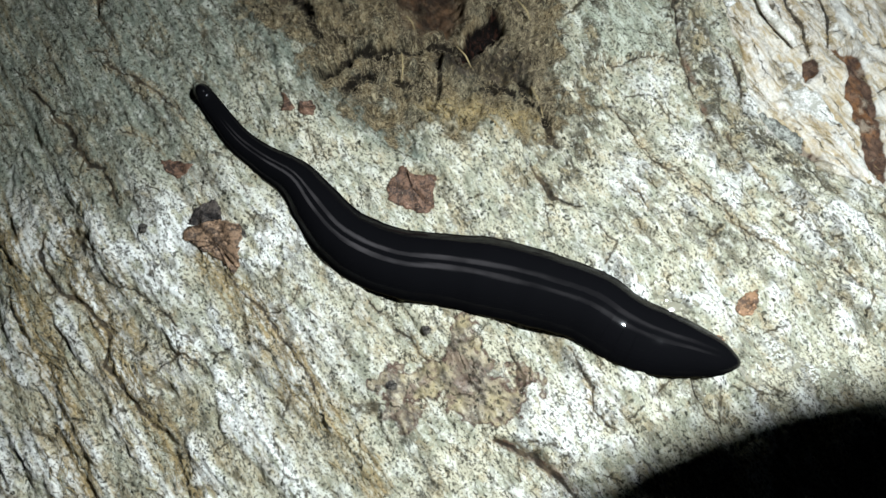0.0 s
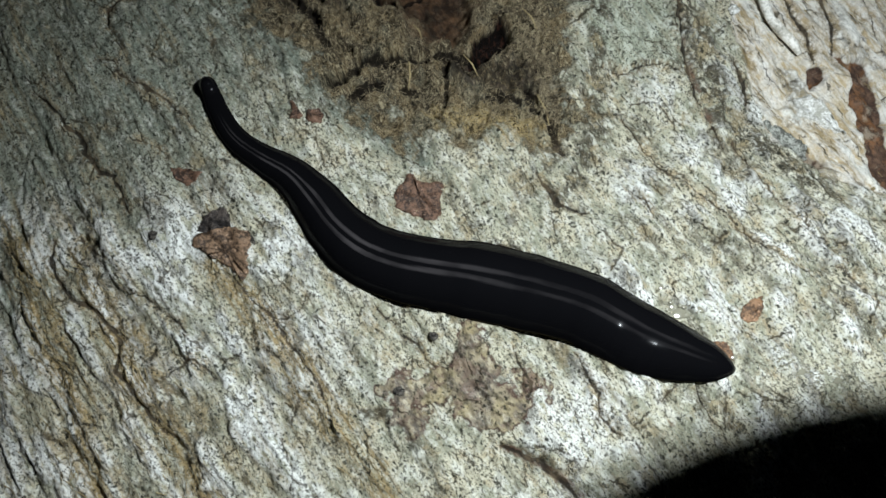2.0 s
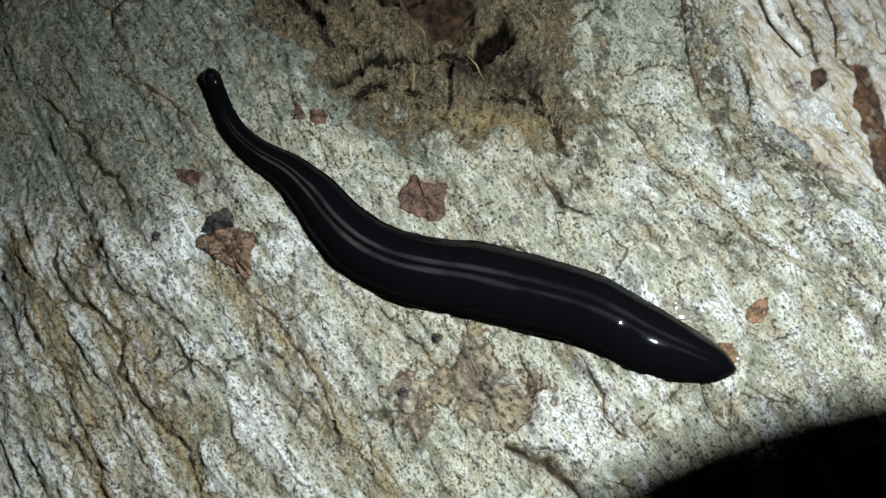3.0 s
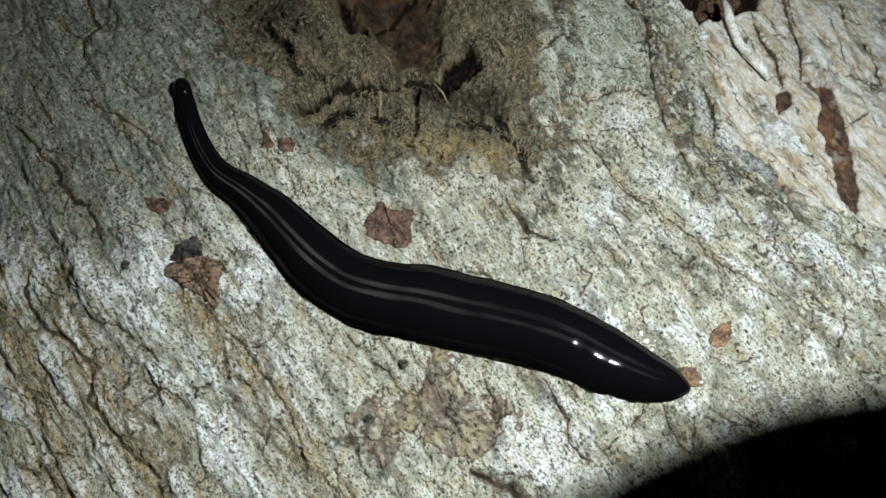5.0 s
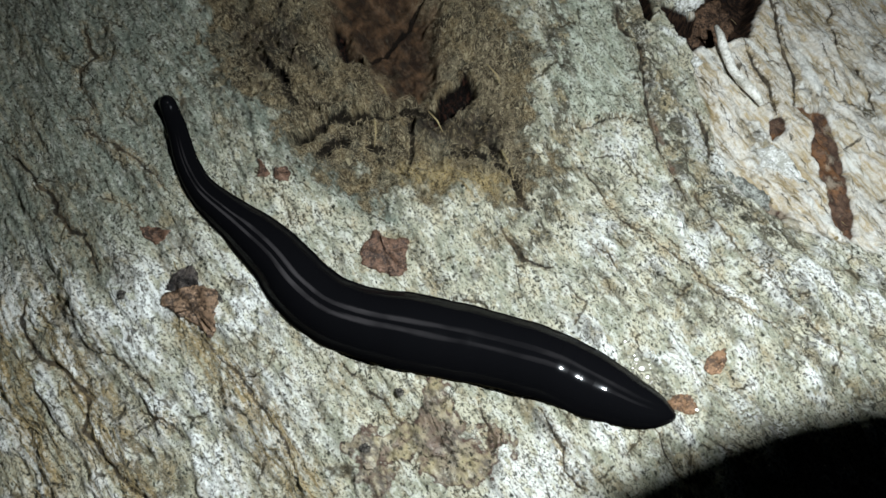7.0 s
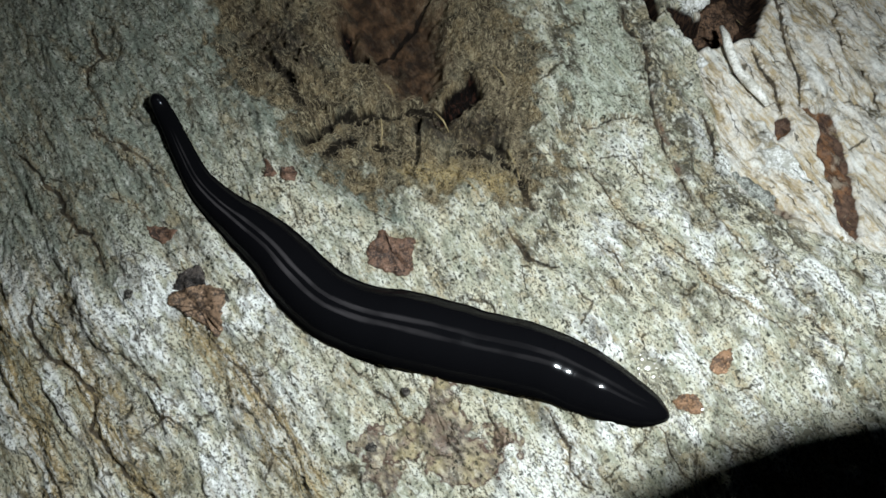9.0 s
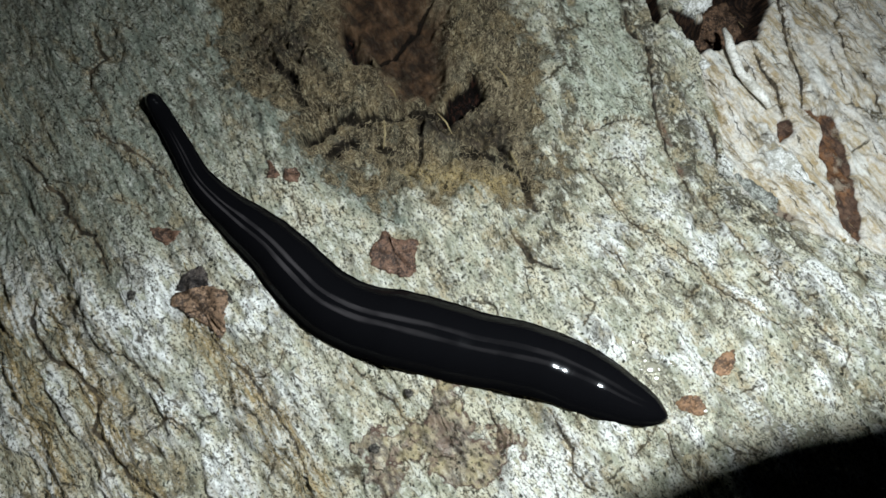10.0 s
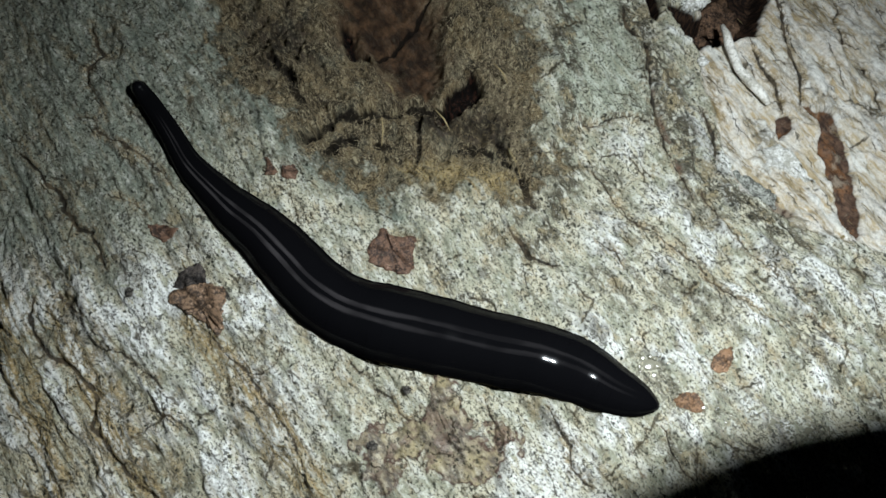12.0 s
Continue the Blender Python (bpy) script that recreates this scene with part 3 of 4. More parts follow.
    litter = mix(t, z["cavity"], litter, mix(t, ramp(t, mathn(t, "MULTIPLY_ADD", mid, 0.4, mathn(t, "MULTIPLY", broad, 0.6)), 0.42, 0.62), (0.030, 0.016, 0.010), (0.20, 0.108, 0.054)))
    patchy = mathn(t, "ADD", z["fibre"], mathn(t, "MULTIPLY", mathn(t, "SUBTRACT", mid, 0.5), 1.8))
    patchy = ramp(t, mathn(t, "ADD", patchy, mathn(t, "MULTIPLY", mathn(t, "SUBTRACT", other, 0.5), 1.5)), 0.35, 0.70)
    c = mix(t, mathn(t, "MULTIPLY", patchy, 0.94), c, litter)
    # pit and hole painted near-black, the recesses' shade put into the colour
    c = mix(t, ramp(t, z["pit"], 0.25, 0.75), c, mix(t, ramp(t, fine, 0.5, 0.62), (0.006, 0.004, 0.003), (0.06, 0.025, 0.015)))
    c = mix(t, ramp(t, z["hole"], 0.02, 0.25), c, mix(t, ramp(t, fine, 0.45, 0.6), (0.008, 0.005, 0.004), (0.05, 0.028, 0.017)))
    # crack crumbs and crease shade painted dark, besides the carved relief
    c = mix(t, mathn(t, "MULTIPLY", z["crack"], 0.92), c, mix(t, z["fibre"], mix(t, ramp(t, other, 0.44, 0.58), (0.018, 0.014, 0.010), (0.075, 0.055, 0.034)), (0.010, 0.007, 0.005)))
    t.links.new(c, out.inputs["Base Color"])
    r = mathn(t, "MULTIPLY_ADD", fine, 0.25, 0.62)
    t.links.new(mathn(t, "MULTIPLY_ADD", z["wet"], 0.4, 0.12), out.inputs["Specular IOR Level"])
    wet = mathn(t, "MULTIPLY", z["wet"], ramp(t, fine, 0.40, 0.55))
    t.links.new(mathn(t, "MULTIPLY", r, mathn(t, "MULTIPLY_ADD", wet, -0.85, 1.0)), out.inputs["Roughness"])
    height = mathn(t, "ADD", mathn(t, "MULTIPLY", fine, 0.8), mathn(t, "MULTIPLY", mid2, 0.8))
    height = mathn(t, "ADD", height, mathn(t, "MULTIPLY", mathn(t, "MULTIPLY", felt, patchy), 1.6))
    height = mathn(t, "SUBTRACT", height, mathn(t, "ADD", mathn(t, "MULTIPLY", dots, 0.12), mathn(t, "MULTIPLY", split, 0.3)))
    bump = node(t, "ShaderNodeBump", Height=height, Strength=1.0, Distance=0.00028)
    t.links.new(bump.outputs[0], out.inputs["Normal"])
    return m


def mottled(name, dark, light, scale, rough=0.6, bump=0.0001, island=False):
    """A two-tone material with grain at two scales; scale in spots per metre."""
    m, t, out = material(name)
    where = t.nodes.new("ShaderNodeTexCoord").outputs["Object"]
    a, b = noise_at(t, where, scale, 5), noise_at(t, where, scale * 5, 4)
    f = ramp(t, mathn(t, "MULTIPLY_ADD", b, 0.5, mathn(t, "MULTIPLY", a, 0.6)), 0.46, 0.64)
    if island:
        f = mathn(t, "MULTIPLY_ADD", f, 0.4, mathn(t, "MULTIPLY", t.nodes.new("ShaderNodeNewGeometry").outputs["Random Per Island"], 0.65))
    c = mix(t, f, dark, light)
    if not island:
        # specks in two tones; the light ones also paint small glints into the colour
        speck = noise_at(t, where, scale * 3.1, 3)
        c = mix(t, mathn(t, "MULTIPLY", ramp(t, speck, 0.62, 0.68), 0.6), c, tuple(min(0.9, 1.9 * v + 0.06) for v in light))
        c = mix(t, mathn(t, "MULTIPLY", ramp(t, speck, 0.40, 0.34), 0.6), c, tuple(0.4 * v for v in dark))
    t.links.new(c, out.inputs["Base Color"])
    out.inputs["Roughness"].default_value = rough
    out.inputs["Specular IOR Level"].default_value = 0.2
    t.links.new(node(t, "ShaderNodeBump", Height=b, Strength=0.7, Distance=bump).outputs[0], out.inputs["Normal"])
    return m


def worm_material():
    m, t, out = material("worm_skin")
    skin = attribute(t, "skin").outputs["Vector"]           # along the body 0 to 1, across -1 to 1
    s = node(t, "ShaderNodeSeparateXYZ", Vector=skin)
    along, across = s.outputs[0], s.outputs[1]
    wob = mathn(t, "MULTIPLY", mathn(t, "SUBTRACT", node(t, "ShaderNodeTexNoise", Vector=skin, Scale=9.0, Detail=1.5).outputs["Fac"], 0.5), 0.16)
    side = mathn(t, "ABSOLUTE", mathn(t, "ADD", across, wob))
    line = mathn(t, "MULTIPLY", ramp(t, side, 0.04, 0.11), ramp(t, side, 0.22, 0.145))
    ends = mathn(t, "MULTIPLY", ramp(t, along, 0.06, 0.2), ramp(t, along, 0.97, 0.90))
    line = mathn(t, "MULTIPLY", mathn(t, "MULTIPLY", line, ends), mathn(t, "MULTIPLY_ADD", ramp(t, along, 0.70, 0.45), 0.6, 0.24))
    faint = node(t, "ShaderNodeTexNoise", Vector=stretched(t, skin, (1.0, 0.12, 1.0)), Scale=14.0, Detail=2.0).outputs["Fac"]
    line = mathn(t, "MULTIPLY", line, mathn(t, "MULTIPLY_ADD", ramp(t, faint, 0.38, 0.60), 0.65, 0.40))
    c = mix(t, line, (0.0032, 0.0032, 0.0038), (0.046, 0.042, 0.043))
    rim = mathn(t, "MULTIPLY", ramp(t, mathn(t, "ABSOLUTE", across), 0.965, 0.99), ramp(t, faint, 0.35, 0.55))
    c = mix(t, rim, c, (0.028, 0.024, 0.016))
    t.links.new(c, out.inputs["Base Color"])
    out.inputs["Roughness"].default_value = 0.085
    t.links.new(mathn(t, "MULTIPLY_ADD", ramp(t, mathn(t, "ABSOLUTE", across), 0.62, 0.92), -0.16, 0.16), out.inputs["Specular IOR Level"])    # a duller margin
    return m


BARK = bark_material()
OUTER = mottled("old_bark", (0.10, 0.08, 0.055), (0.42, 0.39, 0.30), 90, 0.8, 0.002)
SOIL = mottled("dark_soil", (0.02, 0.015, 0.010), (0.07, 0.05, 0.03), 14, 0.95, 0.01)
BROWN = mottled("red_brown_bark", (0.035, 0.023, 0.017), (0.16, 0.092, 0.06), 1100, 0.55, 0.00012)
ORANGE = mottled("orange_bark", (0.075, 0.045, 0.027), (0.27, 0.155, 0.085), 1200, 0.5, 0.00012)
GRANULE = mottled("dark_granule", (0.018, 0.016, 0.014), (0.10, 0.09, 0.075), 2500, 0.8, 0.0002)
DARK = mottled("dark_bark", (0.014, 0.012, 0.011), (0.085, 0.070, 0.060), 1100, 0.6, 0.0001)
CLUMP = mottled("brown_bark_clump", (0.02, 0.012, 0.008), (0.17, 0.10, 0.06), 1500, 0.6, 0.0003)
TAWNY = mottled("tawny_bark", (0.05, 0.034, 0.024), (0.25, 0.16, 0.10), 900, 0.42, 0.00016)
PALE = mottled("pale_bark", (0.42, 0.41, 0.35), (0.84, 0.84, 0.80), 1300, 0.7, 0.0003)
GREY = mottled("grey_bark", (0.10, 0.10, 0.085), (0.42, 0.43, 0.38), 1300, 0.7, 0.0003)
STRAW = mottled("fibre_straw", (0.012, 0.008, 0.005), (0.40, 0.325, 0.20), 300, 0.7, 0.00003, True)
OCHRE = mottled("fibre_ochre", (0.08, 0.055, 0.022), (0.42, 0.33, 0.17), 300, 0.7, 0.00003, True)
TWIG = mottled("bleached_twig", (0.50, 0.48, 0.41), (0.84, 0.82, 0.75), 900, 0.55, 0.00008)
WORM = worm_material()
BLACK = mottled("blocker_black", (0.012, 0.012, 0.013), (0.02, 0.02, 0.021), 200, 0.55, 0.00005)


def slime_material():
    m, t, out = material("slime")
    out.inputs["Base Color"].default_value = (0.22, 0.21, 0.155, 1)
    out.inputs["Roughness"].default_value = 0.10
    out.inputs["Coat Weight"].default_value = 0.8
    out.inputs["Coat Roughness"].default_value = 0.02
    return m


SLIME = slime_material()


# ---- building helpers ----
def mesh_of(name, verts, faces, mat, smooth=True):
    me = bpy.data.meshes.new(name)
    me.from_pydata([tuple(p) for p in verts], [], faces)
    me.materials.append(mat)
    if smooth:
        me.polygons.foreach_set("use_smooth", [True] * len(me.polygons))
    me.update()
    return me


def part(name, me, parent, label=""):
    ob = new(name, me)
    ob.parent = parent
    if label:
        tagged(ob, label)
    return ob


def grid_mesh(name, pos, mat):
    """A mesh from a rectangular net of places (rows, columns, 3)."""
    rows, cols = pos.shape[:2]
    me = bpy.data.meshes.new(name)
    i = (np.arange(rows - 1)[:, None] * cols + np.arange(cols - 1)[None, :]).ravel()
    quads = np.stack([i, i + 1, i + cols + 1, i + cols], 1).astype(np.int32)
    me.vertices.add(rows * cols)
    me.vertices.foreach_set("co", pos.reshape(-1).astype(np.float32))
    me.loops.add(quads.size)
    me.loops.foreach_set("vertex_index", quads.ravel())
    me.polygons.add(len(quads))
    me.polygons.foreach_set("loop_start", np.arange(0, quads.size, 4, dtype=np.int32))
    me.polygons.foreach_set("use_smooth", np.ones(len(quads), bool))
    me.update(calc_edges=True)
    me.materials.append(mat)
    return me


# ---- the tree trunk and its bark ----
def tree_trunk():
    root = tagged(new("tree_trunk"), "pale lichen-speckled tree trunk with cracked flaking bark", "tree trunk", kind="structure")
    xs, ys = np.arange(-47, 49.01, 0.13), np.arange(-30, 34.01, 0.13)
    x, y = np.meshgrid(xs, ys)
    h, z = relief(x, y)
    edge = np.minimum.reduce([x - xs[0], xs[-1] - x, y - ys[0], ys[-1] - y])
    h = h - 14 * (1 - step(0, 4, edge))
    me = grid_mesh("bark", roll_up(x, y, h), BARK)
    plan = np.zeros((x.size, 3), np.float32)
    plan[:, 0], plan[:, 1] = (x * AX[0] + y * AX[1]).ravel(), (x * AC[0] + y * AC[1]).ravel()
    me.attributes.new("plan", "FLOAT_VECTOR", "POINT").data.foreach_set("vector", plan.ravel())
    for key, value in z.items():
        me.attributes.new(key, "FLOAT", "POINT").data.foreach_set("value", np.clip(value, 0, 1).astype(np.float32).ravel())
    part("bark", me, root)
    # the rest of the round trunk, coarser, just under the bark
    us, an = np.linspace(-700, 700, 141), np.linspace(0, 2 * math.pi, 161)
    u, a = np.meshgrid(us, an)
    r = R - 12 + 3 * fbm(u / 60, a * R / 14, 81, 4)
    s, cz = r * np.sin(a), r * np.cos(a) - R
    pos = np.stack([u * AX[0] + s * AC[0], u * AX[1] + s * AC[1], cz], -1) / 1000
    part("trunk_wood", grid_mesh("trunk_wood", pos, OUTER), root)
    return root


def ground():
    s = 60.0
    xs = np.linspace(-s, s, 81)
    x, y = np.meshgrid(xs, xs)
    z = -2 * R / 1000 - 0.002 + 0.02 * fbm(x / 3, y / 3, 91, 3) * step(0.6, 3, np.hypot(x, y))
    tagged(new("ground", grid_mesh("ground", np.stack([x, y, z], -1), SOIL)), "dark forest soil under the trunk", "ground", kind="structure")


def flake(root, name, cx, cy, corners, thick, mat, curl=0.0, seed=1, label=""):
    """A thin scale of bark with a broken outline; corners in millimetres about its middle."""
    rng = np.random.default_rng(seed)
    rim = []
    for (ax, ay), (bx, by) in zip(corners, corners[1:] + corners[:1]):
        for k in range(6):
            f = k / 6
            j = 0.05 * math.hypot(bx - ax, by - ay) if k else 0.0
            rim.append((ax + (bx - ax) * f + rng.normal(0, j), ay + (by - ay) * f + rng.normal(0, j)))
    rim = np.array(rim)
    n, rings = len(rim), 6
    f = np.array([*(np.arange(rings + 1) / rings), 1.02])[:, None]
    x, y = cx + rim[None, :, 0] * f, cy + rim[None, :, 1] * f
    base, _ = relief(x, y)
    lift = thick * (1 - 0.2 * f ** 4) + curl * f ** 3 + 0.07 * fbm(x / 0.5, y / 0.5, seed, 2)
    lift[-1] = -0.15 + max(0, curl) * 0.7
    verts = roll_up(x, y, base + lift).reshape(-1, 3)
    faces = []
    for j in range(rings + 1):
        for i in range(n):
            a, b = j * n + i, j * n + (i + 1) % n
            faces.append((a, a + n, b + n, b))
    part(name, mesh_of(name, verts, faces, mat), root, label)


def lump(root, cx, cy, r, mat, seed):
    bm = bmesh.new()
    bmesh.ops.create_icosphere(bm, subdivisions=4, radius=r / 1000)
    for v in bm.verts:
        at = v.co * 1000 / r
        v.co *= 1 + 0.45 * noise.noise(at * 1.9 + Vector((seed, 0, 0))) + 0.25 * noise.noise(at * 5 + Vector((0, seed, 0))) + 0.12 * noise.noise(at * 12)
        v.co.z *= 0.55 if r > 0.6 else 0.3
    me = bpy.data.meshes.new("bark_lump")
    bm.to_mesh(me)
    bm.free()
    me.materials.append(mat)
    me.polygons.foreach_set("use_smooth", [True] * len(me.polygons))
    h = relief(np.array([cx]), np.array([cy]))[0][0]
    part("bark_lump", me, root).location = roll_up(cx, cy, h + r * 0.25)


def bark_flakes(root):
    flake(root, "bark_flake", -3.9, -0.2, [(-0.7, 2.0), (-0.2, 1.3), (1.8, 1.2), (1.6, -0.1), (1.7, -1.2), (1.1, -1.8), (-0.2, -1.6), (-1.7, -1.1), (-1.9, -0.0), (-1.5, 0.9)], 0.16, BROWN, 0.0, 2, "red-brown flake of old bark")
    flake(root, "bark_flake", -18.5, -4.5, [(-2.5, 0.3), (-2.2, 1.2), (-1.3, 1.8), (0.2, 1.9), (1.8, 1.3), (2.0, 0.2), (1.8, -1.3), (1.4, -2.4), (0.7, -1.5), (-0.5, -0.9), (-1.4, -0.3)], 0.16, TAWNY, 0.05, 3, "tawny brown flake with a dark upper end")
    flake(root, "bark_flake", -19.4, -2.2, [(-1.4, -0.8), (-1.0, 0.2), (-0.3, 0.9), (0.5, 1.1), (0.9, 0.6), (1.2, -0.5), (0.3, -0.6), (-0.5, -0.8)], 0.24, DARK, 0.1, 4, "blackish flake of bark")
    flake(root, "bark_flake", -13.8, 6.8, [(-0.5, 0.9), (-0.0, 0.6), (0.7, -0.4), (0.4, -0.7), (-0.4, -0.6), (-0.2, 0.1)], 0.14, BROWN, 0.0, 5, "small red-brown flake of bark")
    flake(root, "bark_flake", -12.2, 6.3, [(-0.5, 0.4), (0.2, 0.8), (0.7, 0.2), (0.5, -0.6), (-0.2, -0.6), (-0.7, -0.1)], 0.14, BROWN, 0.0, 6, "small red-brown flake of bark")
    flake(root, "bark_flake", -22.2, 1.7, [(-1.4, 0.7), (-0.0, 0.6), (1.3, 0.2), (0.7, -0.5), (0.1, -0.9), (-0.9, -0.3)], 0.10, BROWN, 0.0, 7, "small red-brown flake of bark")
    flake(root, "bark_flake", 21.0, -8.8, [(-0.9, -0.6), (-0.7, 0.2), (0.0, 0.8), (0.8, 1.0), (0.7, 0.0), (0.3, -0.8), (-0.4, -0.9)], 0.16, ORANGE, 0.0, 8, "small orange-brown flake of bark")
    flake(root, "bark_flake", 18.4, -11.9, [(-1.2, 0.2), (-0.6, 0.7), (0.5, 0.6), (0.9, -0.0), (1.0, -0.7), (-0.0, -0.7), (-0.9, -0.4)], 0.16, ORANGE, 0.0, 9, "wet orange flake of bark")
    flake(root, "bark_flake", 26.0, 5.9, [(1.9, -1.1), (1.2, 0.2), (-0.4, 1.3), (-1.9, 1.6), (-1.3, 0.4), (0.0, -0.9)], 0.22, GREY, 0.25, 10, "loose grey bark scale lifting at its rim")
    flake(root, "bark_flake", 28.9, 9.0, [(2.4, -2.0), (1.0, 0.2), (-0.2, 1.6), (-1.5, 1.2), (-1.3, -0.6), (0.3, -0.8)], 0.12, PALE, 0.12, 11, "torn white bark scale")
    lump(root, 25.6, 24.3, 1.9, CLUMP, 7)
    lump(root, 26.6, 23.4, 0.9, CLUMP, 9)
    lump(root, 24.2, 22.6, 0.7, CLUMP, 11)
    lump(root, 22.3, 24.3, 1.3, PALE, 12)
    lump(root, 22.6, 18.0, 0.45, PALE, 13)
    lump(root, -16.4, -3.8, 0.40, GRANULE, 1)
    lump(root, -24.0, -3.4, 0.35, GRANULE, 2)
    lump(root, -5.1, -15.1, 0.34, GRANULE, 4)
    lump(root, -2.7, -11.0, 0.32, GRANULE, 3)


def fibres(name, x, y, length, width, mat, label, category, spread, lift, seed):
    """Short loose strands on the bark, each a bent three-sided splinter."""
    rng = np.random.default_rng(seed)
    n = len(x)
    base, _ = relief(x, y)
    along = GRAIN + rng.normal(0, spread, n)
    ln = length * rng.uniform(0.4, 1.4, n)
    w = width * rng.uniform(0.5, 1.5, n)
    bend, rise = rng.normal(0, 0.35, n), rng.uniform(0.0, 1.0, n) ** 2 * lift
    verts = np.zeros((n, 4, 3, 3))
    for k in range(4):
        f = k / 3 - 0.5
        a = along + bend * f
        px, py = x + ln * f * np.cos(a), y + ln * f * np.sin(a)
        pz = base + 0.08 + rise * (f + 0.5) * ln + 0.1 * ln * (0.25 - f * f)
        tw = w * (1.0, 0.95, 0.7, 0.15)[k]
        for j in range(3):
            b = 2 * math.pi * j / 3
            verts[:, k, j] = roll_up(px - np.sin(a) * tw * math.cos(b), py + np.cos(a) * tw * math.cos(b), pz + tw * 0.6 * math.sin(b))
    faces = []
    for i in range(n):
        o = i * 12
        for k in range(3):
            for j in range(3):
                p, q = o + k * 3 + j, o + k * 3 + (j + 1) % 3
                faces.append((p, q, q + 3, p + 3))
        faces.append((o, o + 1, o + 2))
    return tagged(new(name, mesh_of(name, verts.reshape(-1, 3), faces, mat)), label, category, kind="stuff")


def scatter(rng, n, box, key):
    """Random places where a zone of the bark is strong."""
    x, y = rng.uniform(box[0], box[1], n * 6), rng.uniform(box[2], box[3], n * 6)
    z = zones(x, y)
    keep = z[key] * (1 - z["dark_litter"]) * (1 - z["cavity"]) * (1 - z["pit"]) > rng.uniform(0.15, 1.0, n * 6)
    return x[keep][:n], y[keep][:n]


def litter():
    rng = np.random.default_rng(7)
    x, y = scatter(rng, 4200, (-21, 12, 3, 30), "fibre")
    fibres("fibre_litter", x, y, 0.75, 0.020, STRAW, "matted brown and straw plant fibres in the hollow", "fibres", 1.6, 0.12, 8)
    x, y = scatter(rng, 450, (-36, 0, -26, 2), "ochre")
    fibres("bark_fibres", x, y, 1.1, 0.032, OCHRE, "ochre bark fibres lying along the grain", "fibres", 0.5, 0.25, 9)
    x, y = scatter(rng, 250, (20, 44, 0, 30), "ochre")
    fibres("bark_fibres", x, y, 1.2, 0.03, OCHRE, "ochre bark fibres lying along the grain", "fibres", 0.25, 0.2, 10)


def stick(name, points, radii, mat, label):
    """A crooked tapering twig through points (x, y, height)."""
    base = float(relief(np.array([points[-1][0]]), np.array([points[-1][1]]))[0][0])
    pts = [Vector(roll_up(x, y, base + h)) for x, y, h in points]
    n, sides, verts, faces = len(pts), 9, [], []
    for k, p in enumerate(pts):
        d = (pts[min(n - 1, k + 1)] - pts[max(0, k - 1)]).normalized()
        a = d.cross(Vector((0, 0, 1))).normalized()
        b = a.cross(d)
        for j in range(sides):
            g = 2 * math.pi * j / sides
            r = radii[k] / 1000 * (1 + 0.4 * noise.noise(Vector((k * 0.9, j * 0.7, len(pts)))))
            verts.append(p + (a * math.cos(g) + b * math.sin(g)) * r)
    for k in range(n - 1):
        for j in range(sides):
            p, q = k * sides + j, k * sides + (j + 1) % sides
            faces.append((p, q, q + sides, p + sides))
    faces += [tuple(range(sides - 1, -1, -1)), tuple(range((n - 1) * sides, n * sides))]
    return tagged(new(name, mesh_of(name, verts, faces, mat)), label, "twig")


def twigs():
    stick("twig", [(24.9, 21.9, 0.9), (25.1, 20.9, 1.0), (25.3, 19.9, 0.9), (25.6, 18.5, 0.8), (25.9, 17.4, 0.8), (26.5, 16.6, 0.8), (27.3, 15.7, 0.7), (27.9, 14.9, 0.6), (28.2, 14.3, 0.5)],
          [0.24, 0.36, 0.45, 0.40, 0.42, 0.44, 0.44, 0.38, 0.20], TWIG, "bleached crooked twig stuck to the bark")
    stick("twig", [(30.1, -0.3, 0.3), (31.2, 0.7, 0.4), (32.4, 1.8, 0.4), (33.6, 2.8, 0.3)], [0.14, 0.16, 0.15, 0.10], OCHRE, "thin brown twig across a groove")


def straws():
    for ends, h in ((((-4.6, 13.3), (-3.9, 12.4)), 1.4), (((-4.9, 11.0), (-4.9, 8.7)), 0.5), (((-0.6, 11.6), (0.6, 10.0)), 0.6), (((5.3, 8.5), (6.3, 6.1)), 0.5), (((4.2, 15.9), (5.4, 14.3)), 0.5)):
        (ax, ay), (bx, by) = ends
        ob = stick("straw", [(ax, ay, h + 0.5), ((ax + bx) / 2 + 0.12, (ay + by) / 2, h + 0.45), (bx, by, h)], [0.05, 0.065, 0.035], OCHRE, "pale dry straw caught in the fibres of the hollow")
        tagged(ob, category="straw", group="straws in the hollow")


